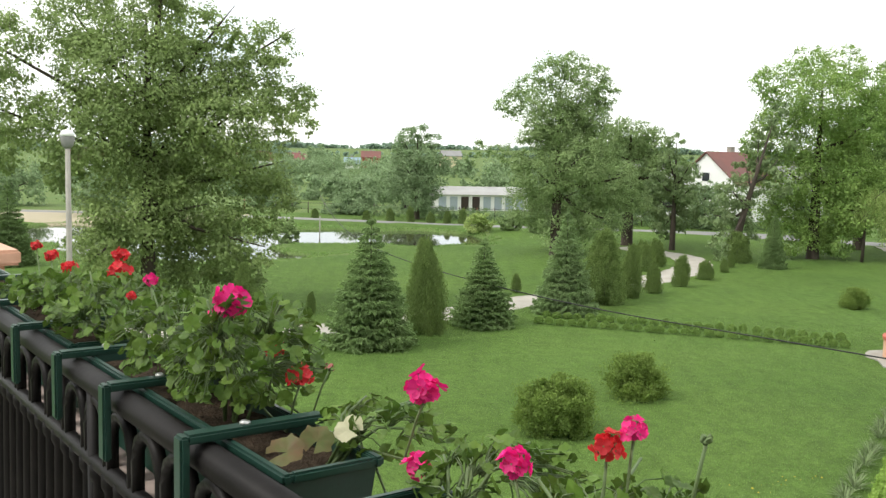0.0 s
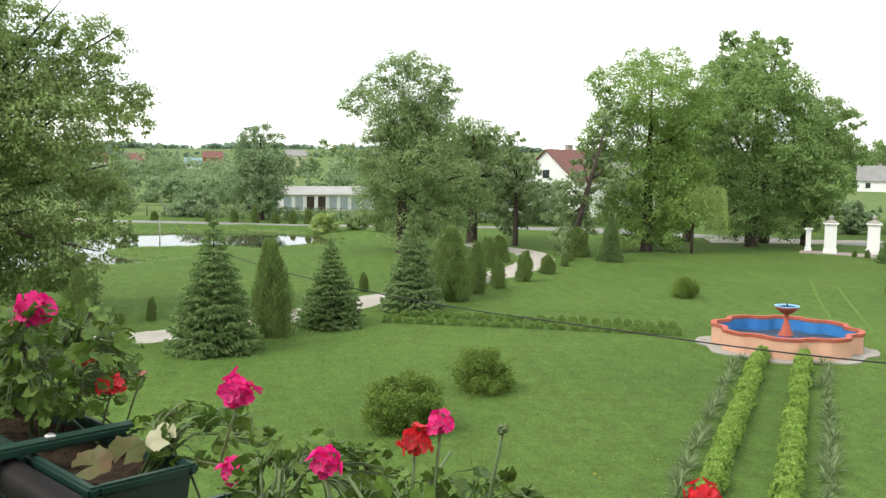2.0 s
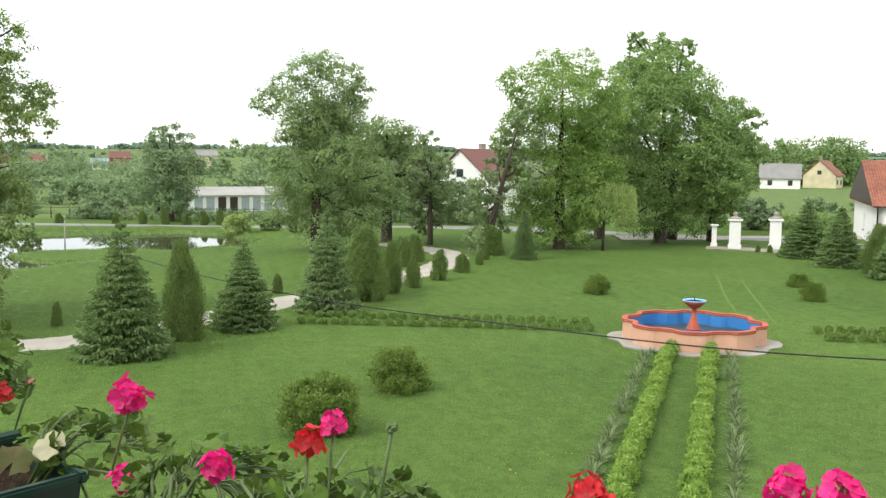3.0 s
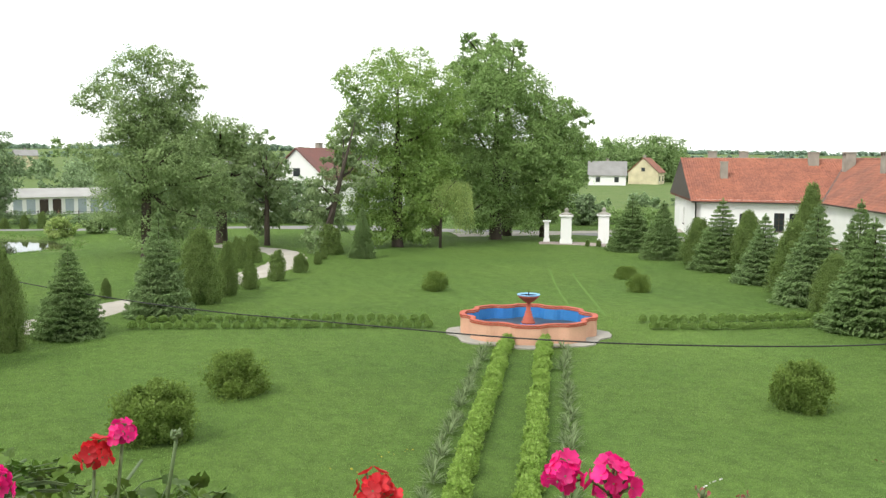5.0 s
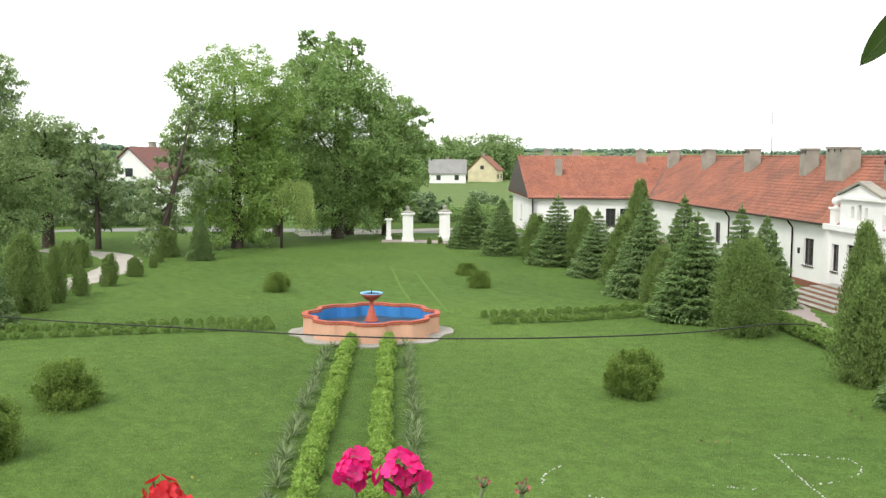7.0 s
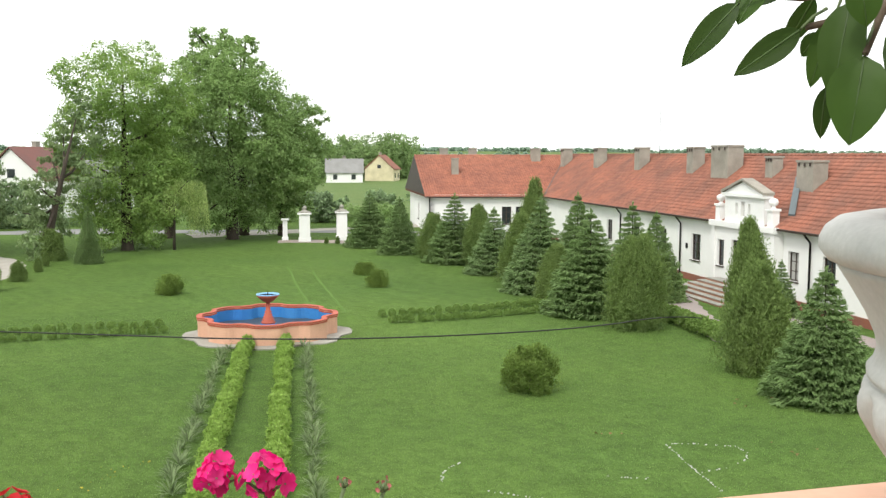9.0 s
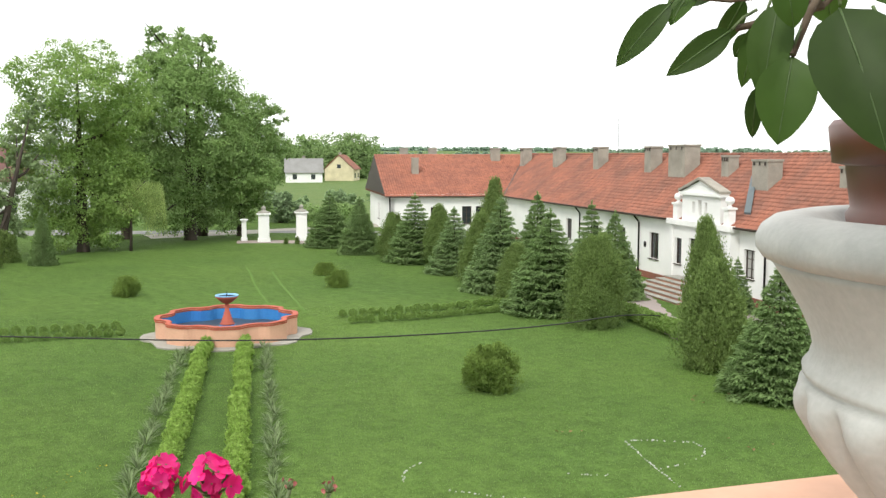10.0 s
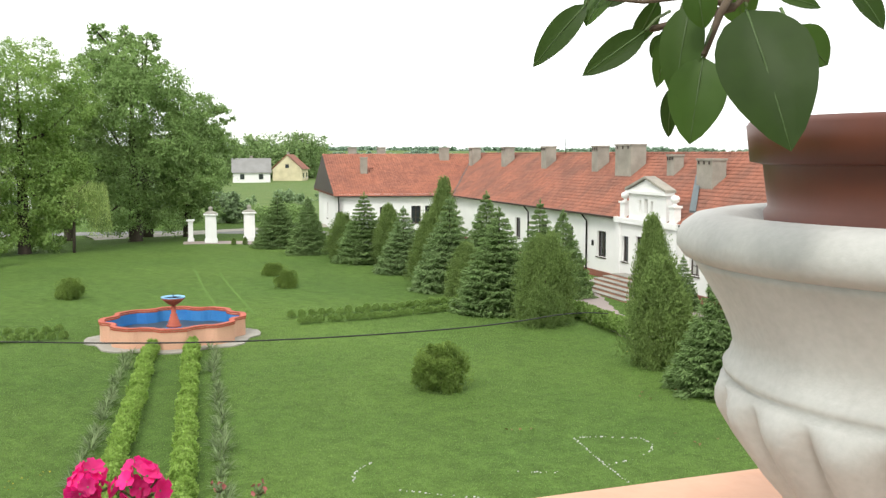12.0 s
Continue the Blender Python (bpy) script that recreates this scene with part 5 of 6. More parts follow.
# ---- far buildings ----
def small_house(name, x, y, w, d, hw, hr, rz, wall, roofm, label, windows=2, doors=0):
    h = thing(name, (x, y, float(ground_z(x, y)) - 0.3), label, "house", rz=rz)
    part("wall", block(-w / 2, w / 2, -d / 2, d / 2, 0, hw + 0.3), wall, h)
    bm = bmesh.new()
    for s in (-1, 1):
        q = [bm.verts.new(p) for p in ((-w / 2 - .3, s * (d / 2 + .4), hw + .1), (w / 2 + .3, s * (d / 2 + .4), hw + .1), (w / 2 + .3, 0, hr + .3), (-w / 2 - .3, 0, hr + .3))]
        q2 = [bm.verts.new(v.co + Vector((0, 0, 0.15))) for v in q]
        for a in range(4):
            bm.faces.new((q[a], q[(a + 1) % 4], q2[(a + 1) % 4], q2[a]))
        bm.faces.new(q), bm.faces.new(q2[::-1])
    bmesh.ops.recalc_face_normals(bm, faces=bm.faces)
    part("roof", bm, roofm, h)
    for s in (-1, 1):
        bm = bmesh.new()
        g = [bm.verts.new(p) for xx in (s * (w / 2 - .15), s * (w / 2 + .002)) for p in ((xx, -d / 2, hw + .25), (xx, d / 2, hw + .25), (xx, 0, hr + .28))]
        for f in ((0, 1, 2), (5, 4, 3), (0, 3, 4, 1), (1, 4, 5, 2), (2, 5, 3, 0)):
            bm.faces.new([g[i] for i in f])
        bmesh.ops.recalc_face_normals(bm, faces=bm.faces)
        part("gable", bm, wall, h)
    for k in range(windows):
        cx = -w / 2 + w * (k + 0.5) / windows
        wd = part("window", block(cx - 0.55, cx + 0.55, -d / 2 - 0.06, -d / 2 - 0.01, 1.1, 2.4), M_GLASS, h)
        part("frame", block(cx - 0.62, cx + 0.62, -d / 2 - 0.05, -d / 2 - 0.005, 1.0, 1.1), M_WHITEWALL, wd)
        if k == 0:
            part("window", block(-w / 2 - 0.06, -w / 2 - 0.01, -0.5, 0.5, hw + 0.5, hw + 1.5), M_GLASS, h)
    c = part("chimney", block(-0.4, 0.4, 0.3, 0.9, hw + 0.5, hr + 1.0), M_CHIMNEY, h)
    part("cap", block(-0.46, 0.46, 0.24, 0.96, hr + 1.0, hr + 1.1), M_CHIMNEY, c)
    return h


M_YELLOWWALL = material("pale yellow plaster", (0.78, 0.70, 0.46), scale=0.5, fine=8, rough=0.9)
M_BRICK = material("red brick wall", (0.36, 0.11, 0.07), (0.30, 0.10, 0.07), scale=0.6, fine=8, rough=0.9)
M_BLUEROOF = material("pale blue metal roof", (0.30, 0.42, 0.50), scale=0.5, fine=8, rough=0.6)
M_PALEROOF = material("pale weathered roofing sheet", (0.42, 0.42, 0.40), (0.34, 0.335, 0.32), scale=0.5, fine=6, rough=0.85)
M_BARNDOOR = material("pale blue-grey door paint", (0.42, 0.48, 0.52), (0.36, 0.42, 0.46), scale=1.0, fine=12, rough=0.8)
small_house("farmhouse", 36.0, 121, 11.0, 8.5, 4.6, 8.2, 38, M_WHITEWALL, M_OLDTILE, "white farmhouse with a dull red roof")
small_house("farmhouse", 26.5, 126, 10.0, 8.0, 3.6, 6.4, -14, M_WHITEWALL, M_GREYROOF, "white outbuilding with a grey roof")
small_house("farmhouse", 43.5, 122, 7.0, 8.0, 3.8, 6.6, -16, M_WHITEWALL, M_GREYROOF, "white outbuilding with a pale roof")
small_house("cottage", 140, 214.5, 9.4, 7.0, 2.6, 6.0, -33, M_WHITEWALL, M_GREYROOF, "small white cottage with a grey roof")
small_house("cottage", 155, 218.5, 7.0, 8.0, 3.2, 6.9, 40, M_YELLOWWALL, M_TILE, "small yellow cottage with a red roof")
small_house("brick_house", -31, 419, 8.0, 7.0, 4.5, 7.0, 4, M_BRICK, M_OLDTILE, "far red brick house", 3)
small_house("cottage", -35.3, 379, 6.0, 6.0, 2.2, 4.2, 5, M_WHITEWALL, M_BLUEROOF, "far cottage with a pale blue roof")
small_house("cottage", 3, 400, 8.0, 7.0, 5.6, 7.6, 8, M_YELLOWWALL, M_GREYROOF, "far yellow house among trees")
for x, y, r in ((-62, 330, 12), (-74, 345, -20), (-70, 300, 30), (-56, 380, 0), (-95, 260, 20), (-108, 300, -10)):
    small_house("cottage", x, y, 8.0, 7.0, 3.0, 5.6, r, M_WHITEWALL, M_OLDTILE, "far white cottage with a red roof")

barn = thing("barn", (5.3, 128.0, 0), "low white shed with blue-grey doors and a grey roof", "barn", rz=12)
part("wall", block(-6.2, 6.2, 0, 5, -0.3, 2.1), M_WHITEWALL, barn)
bm = bmesh.new()
q = [bm.verts.new(p) for p in ((-6.5, -0.4, 2.1), (6.5, -0.4, 2.1), (6.5, 2.5, 3.1), (-6.5, 2.5, 3.1), (-6.5, 5.4, 2.1), (6.5, 5.4, 2.1))]
for f in ((0, 1, 2, 3), (3, 2, 5, 4), (0, 3, 4), (1, 5, 2), (0, 4, 5, 1)):
    bm.faces.new([q[i] for i in f])
bmesh.ops.recalc_face_normals(bm, faces=bm.faces)
part("roof", bm, M_PALEROOF, barn, "pale grey corrugated roof")
for k in range(8):
    x = -5.4 + k * 1.5
    # Two bays get a solid dark panel that paints an open doorway's shade.
    dark = k in (2, 3)
    part("door", block(x - 0.5, x + 0.5, -0.05, -0.003, 0.02 if dark else 0.1, 1.85), M_WOOD_AND_SHADE if dark else M_BARNDOOR, barn, "dark panel standing in for a shaded open doorway" if dark else "")

# post and rail fence beyond the lane
fence = thing("fence", (0, 0, 0), "low dark wire fence beyond the lane", "fence")
for k in range(26):
    x = -24 + k * 2.0
    y = 112.5 - x * 0.24
    pb = bmesh.new()
    add_tube(pb, [(x, y, -0.3), (x, y, 1.35)], [0.06, 0.055], 6)
    part("fence_post", pb, M_WOOD_AND_SHADE if k % 7 else M_PLINTH, fence)
for z in (0.5, 1.2):
    pb = bmesh.new()
    add_tube(pb, [(-24, 118.26, z), (26, 106.26, z)], [0.02, 0.02], 5)
    part("fence_wire", pb, M_WOOD_AND_SHADE, fence)


# ---- lamp post, poles, cable ----
lamp = thing("street_lamp", (-11.49, 30.2, -0.3), "grey concrete lamp post with a globe lamp", "street lamp")
bm = bmesh.new()
add_tube(bm, [(0, 0, -0.3), (0, 0, 8.0)], [0.11, 0.075], 10)
part("post", bm, M_CONCRETE, lamp)
bm = lathe([(0.08, 7.68), (0.17, 7.78), (0.21, 7.95), (0.20, 8.1), (0.14, 8.2), (0.05, 8.23)], 18)
part("globe", bm, M_GREYROOF, lamp, "grey lamp globe")
bm = lathe([(0.215, 8.06), (0.21, 8.14), (0.15, 8.24), (0.03, 8.27)], 18)
part("cap", bm, M_WHITEWALL, lamp, "white lamp cap")
M_CABLE = material("black cable", (0.012, 0.012, 0.012), scale=5, fine=20, rough=0.6)
cable = bpy.data.curves.new("cable", "CURVE")
cable.dimensions, cable.bevel_depth, cable.bevel_resolution = "3D", 0.022, 2
sp = cable.splines.new("NURBS")
cp = [(-10.6, 84.6, 3.6), (-7, 64, 2.6), (-2.6, 50.2, 2.0), (4.9, 37.9, 1.7), (10.7, 31.3, 1.75), (13.4, 24.9, 2.2), (17.3, 22.3, 2.2), (23.0, 21.1, 2.0), (29.5, 23.2, 1.45), (36.1, 25.6, 0.3), (37, 26, 0.0)]
sp.points.add(len(cp) - 1)
for p, c in zip(sp.points, cp):
    p.co = (*c, 1)
sp.use_endpoint_u, sp.order_u = True, 3
cable.materials.append(M_CABLE)
tagged(new("cable", cable), "thin black cable slung across the lawn", "cable")
pole = thing("post", (-10.6, 84.6, -0.8), "pale wooden post standing in the pond", "post")
bm = bmesh.new()
add_tube(bm, [(0, 0, -0.3), (0, 0, 2.6)], [0.06, 0.05], 7)
part("shaft", bm, M_CONCRETE, pole)

# ---- the balcony: floor, house wall behind, pedestals, iron railing ----
tagged(part("balcony_floor", extrude_poly([(-3.2, -1.9), (3.0, -1.9), (3.0, 0.56), (0.67, 0.56), (-2.06, 4.32), (-3.2, 4.32)], 5.75, 5.95), M_CONCRETE), "grey balcony floor slab", "floor", kind="structure")
tagged(part("terrace", block(-9, 9, -1.9, 6.5, -0.2, 0.04), M_PAVER), "pale paved terrace below the balcony", "terrace", kind="structure")
tagged(part("wall_house", block(-9, 9, -2.4, -1.9, 0, 11), M_WHITEWALL), "white plastered house wall behind the balcony", "wall", kind="structure")


def pedestal(name, x, y, rz, hx, hy, top):
    p = thing(name, (x, y, 0), "peach painted balcony pedestal", "pedestal", rz=rz)
    part("shaft", block(-hx + 0.06, hx - 0.06, -hy + 0.06, hy - 0.06, 0.0, top - 0.07), M_PEACH, p)
    part("cap", block(-hx, hx, -hy, hy, top - 0.07, top, 0.012), M_PEACH, p)
    return p


pedestal("balcony_pedestal", 0.93, 0.45, -24.6, 0.352, 0.372, 7.165)
pedestal("balcony_pedestal", -2.17, 4.72, 36, 0.2, 0.2, 7.03)

RAIL0, RAILD, RAILN = Vector((-0.206, 1.59)), Vector((-0.588, 0.809)), Vector((0.809, 0.588))


def rail_at(s, v, z):
    p = RAIL0 + RAILD * s + RAILN * v
    return Vector((p.x, p.y, z))


M_PEACHLEDGE = material("pale pinkish ledge stone", (0.62, 0.50, 0.44), (0.50, 0.41, 0.36), scale=5, fine=50, rough=0.85, bump=0.2)
railing = thing("balcony_railing", (0, 0, 0), "black wrought iron balcony railing with arches", "railing")
RT = 7.025
S0, S1 = -1.35, 3.2
bm = bmesh.new()
add_tube(bm, [rail_at(S0, 0, RT), rail_at(S1, 0, RT)], [0.026, 0.026], 12)
part("handrail", bm, M_BLACKMETAL, railing)
for z in (6.86, 6.05):
    bm = bmesh.new()
    add_tube(bm, [rail_at(S0, 0, z), rail_at(S1, 0, z)], [0.018, 0.018], 8)
    part("rail", bm, M_BLACKMETAL, railing)
n = int((S1 - S0) / 0.15)
for k in range(n):
    s = S0 + (k + 0.5) * 0.15
    bm = bmesh.new()
    add_tube(bm, [rail_at(s - 0.062, 0, 6.86)] + [rail_at(s - 0.062 * math.cos(a), 0, 6.93 + 0.062 * math.sin(a)) for a in np.linspace(0, math.pi, 9)] + [rail_at(s + 0.062, 0, 6.86)], [0.013] * 11, 6)
    part("arch", bm, M_BLACKMETAL, railing)
    for ds in (-0.075, 0.0):
        bm = bmesh.new()
        add_tube(bm, [rail_at(s + ds, 0, 6.05), rail_at(s + ds, 0, 6.5), rail_at(s + ds, 0, 6.82), rail_at(s + ds, 0, 6.835), rail_at(s + ds, 0, 6.86)], [0.012, 0.017, 0.013, 0.02, 0.02], 7)
        part("baluster", bm, M_BLACKMETAL, railing)
for k in range(5):
    s = S0 + 0.3 + k * 0.95
    bm = bmesh.new()
    add_tube(bm, [rail_at(s, 0, 5.95), rail_at(s, 0, RT)], [0.016, 0.016], 8)
    part("post", bm, M_BLACKMETAL, railing)

tagged(part("balcony_ledge", slab(rail_at, S0, S1, 0.012, 0.19, 6.80, 6.845), M_PEACHLEDGE), "pale pinkish stone ledge outside the railing", "ledge", kind="structure")

# ---- planter boxes on green brackets ----
M_GREENPLASTIC = material("dark green plastic", (0.012, 0.045, 0.032), (0.016, 0.052, 0.038), scale=9, fine=120, rough=0.38, bump=0.05, depth=0.002)
M_SCREW = material("zinc screw", (0.6, 0.6, 0.58), scale=20, fine=90, rough=0.35, metal=0.9)
RIM = 7.05
BOXES = [(-1.12, -0.09), (0.055, 1.05), (1.13, 2.12), (2.2, 3.1)]


def planter(s0, s1):
    b = thing("planter_box", rail_at((s0 + s1) / 2, 0.13, RIM), "dark green plastic flower box hung on the railing", "flower box", "flower boxes along the railing")
    o = Vector(b.location)

    def here(s, v, z):
        return rail_at(s, v, z) - o
    v0, v1 = 0.032, 0.185
    for nm, a in (("side", (s0, s1, v0, v0 + .006)), ("side", (s0, s1, v1 - .006, v1)), ("end", (s0, s0 + .006, v0 + .006, v1 - .006)), ("end", (s1 - .006, s1, v0 + .006, v1 - .006))):
        bm = slab(here, a[0], a[1], a[2], a[3], RIM - 0.16, RIM)
        for v in bm.verts:
            if v.co.z < -0.1:
                v.co.x *= 0.93
                v.co.y *= 0.93
        part(nm, bm, M_GREENPLASTIC, b)
    for nm, a in (("rim", (s0 - .008, s1 + .008, v0 - .008, v0 + .008)), ("rim", (s0 - .008, s1 + .008, v1 - .008, v1 + .008)), ("rim", (s0 - .008, s0 + .008, v0 + .008, v1 - .008)), ("rim", (s1 - .008, s1 + .008, v0 + .008, v1 - .008))):
        bm = slab(here, a[0], a[1], a[2], a[3], RIM - 0.014, RIM + 0.002)
        bmesh.ops.bevel(bm, geom=bm.edges[:], offset=0.004, segments=2, affect="EDGES")
        part(nm, bm, M_GREENPLASTIC, b)
    bm = bmesh.new()
    nu, nv = 24, 8
    g = [[bm.verts.new(here(s0 + .007 + (s1 - s0 - .014) * i / nu, v0 + .007 + (v1 - v0 - .014) * j / nv, RIM - 0.028 + 0.012 * noise.noise((i * .9 + s0 * 9, j * .9, 1)))) for j in range(nv + 1)] for i in range(nu + 1)]
    for i in range(nu):
        for j in range(nv):
            bm.faces.new((g[i][j], g[i + 1][j], g[i + 1][j + 1], g[i][j + 1])).smooth = True
    bmesh.ops.recalc_face_normals(bm, faces=bm.faces)
    part("soil", bm, M_SOIL, b, "dark crumbly potting soil")
    return b


def bracket(s):
    k = thing("planter_bracket", rail_at(s, 0, RT), "dark green strap bracket hooked over the handrail", "bracket", "brackets holding the flower boxes")
    o = Vector(k.location)

    def here(a, v, z):
        return rail_at(a, v, z) - o
    w = 0.016
    bm = slab(here, s - w, s + w, -0.04, 0.20, RT + 0.03, RT + 0.046)
    bmesh.ops.bevel(bm, geom=bm.edges[:], offset=0.004, segments=2, affect="EDGES")
    part("arm", bm, M_GREENPLASTIC, k)
    bm = slab(here, s - w, s + w, -0.052, -0.036, RT - 0.10, RT + 0.044)
    bmesh.ops.bevel(bm, geom=bm.edges[:], offset=0.004, segments=2, affect="EDGES")
    part("hook", bm, M_GREENPLASTIC, k)
    bm = lathe([(0.009, 0), (0.009, 0.004), (0.004, 0.007)], 10)
    bmesh.ops.translate(bm, vec=here(s, 0.06, RT + 0.046), verts=bm.verts)
    part("screw", bm, M_SCREW, k, "shiny screw head")


for a, b in BOXES:
    planter(a, b)
for s in (-0.85, -0.35, 0.253, 0.637, 0.967, 1.343, 1.75, 2.3):
    bracket(s)

# ---- geraniums ----
M_GERLEAF = material("geranium leaf", (0.07, 0.145, 0.020), (0.15, 0.235, 0.042), scale=14, fine=60, rough=0.55, bump=0.15, depth=0.003, island=0.3, through_light=0.25, spec=0.3, dirt=0.2)
M_YELLOWLEAF = material("fading yellow-red leaf", (0.085, 0.13, 0.018), (0.16, 0.07, 0.03), scale=18, fine=60, rough=0.6, bump=0.15, depth=0.003, through_light=0.25)
M_DRYLEAF = material("dry cream leaf", (0.62, 0.58, 0.40), (0.5, 0.5, 0.3), scale=14, fine=50, rough=0.7, through_light=0.25)
M_STEM = material("geranium stem", (0.10, 0.17, 0.05), (0.13, 0.17, 0.07), scale=14, fine=60, rough=0.6, bump=0)
M_PINK = material("magenta petals", (0.84, 0.015, 0.26), (0.76, 0.012, 0.19), scale=30, fine=100, rough=0.55, bump=0.1, depth=0.002, island=0.25, through_light=0.3, dirt=0.1)
M_RED = material("scarlet petals", (0.74, 0.03, 0.045), (0.66, 0.02, 0.03), scale=30, fine=100, rough=0.55, bump=0.1, depth=0.002, island=0.25, through_light=0.3, dirt=0.1)
M_WILT = material("wilted pink petals", (0.45, 0.12, 0.13), (0.38, 0.16, 0.12), scale=30, fine=90, rough=0.7, island=0.2)


def add_ger_leaf(bm, c, n, r, rng):
    """A round scalloped leaf with a cupped, folded blade."""
    n = Vector(n).normalized()
    a = n.cross(Vector((rng.uniform(-1, 1), rng.uniform(-1, 1), 0.2))).normalized()
    b = n.cross(a)
    hub = bm.verts.new(Vector(c) - n * r * 0.18)
    mid, rim = [], []
    m = 22
    ph = rng.uniform(0, 6)
    for k in range(m):
        t = (k / (m - 1) - 0.5) * math.tau * 0.93
        rr = r * (1 + 0.025 * math.cos(k * math.pi)) * (1 + 0.085 * math.cos(6.5 * t))
        d = a * math.cos(t) + b * math.sin(t)
        mid.append(bm.verts.new(Vector(c) + d * rr * 0.55 + n * r * 0.05 * math.sin(5 * t + ph)))
        rim.append(bm.verts.new(Vector(c) + d * rr + n * r * (0.12 * math.sin(3 * t + ph) + 0.04 * math.cos(k * math.pi))))
    for k in range(m - 1):
        bm.faces.new((hub, mid[k], mid[k + 1])).smooth = True
        bm.faces.new((mid[k], rim[k], rim[k + 1], mid[k + 1])).smooth = True


def add_floret(bm, c, n, r, rng):
    n = Vector(n).normalized()
    a = n.cross(Vector((rng.uniform(-1, 1), rng.uniform(-1, 1), 0.3))).normalized()
    b = n.cross(a)
    hub = bm.verts.new(Vector(c) - n * r * 0.35)
    for k in range(5):
        t = k * math.tau / 5 + rng.uniform(-0.2, 0.2)
        d, e = a * math.cos(t) + b * math.sin(t), b * math.cos(t) - a * math.sin(t)
        w = r * rng.uniform(0.42, 0.55)
        cup = rng.uniform(-0.1, 0.35)
        p = [c + d * r * 0.55 + e * w + n * r * cup * 0.4, c + d * r * 1.0 + e * w * 0.75 + n * r * cup, c + d * r * 1.08 + n * r * (cup - 0.12), c + d * r * 1.0 - e * w * 0.75 + n * r * cup, c + d * r * 0.55 - e * w + n * r * cup * 0.4]
        v = [bm.verts.new(q) for q in p]
        bm.faces.new((hub, v[0], v[1], v[2])).smooth = True
        bm.faces.new((hub, v[2], v[3], v[4])).smooth = True


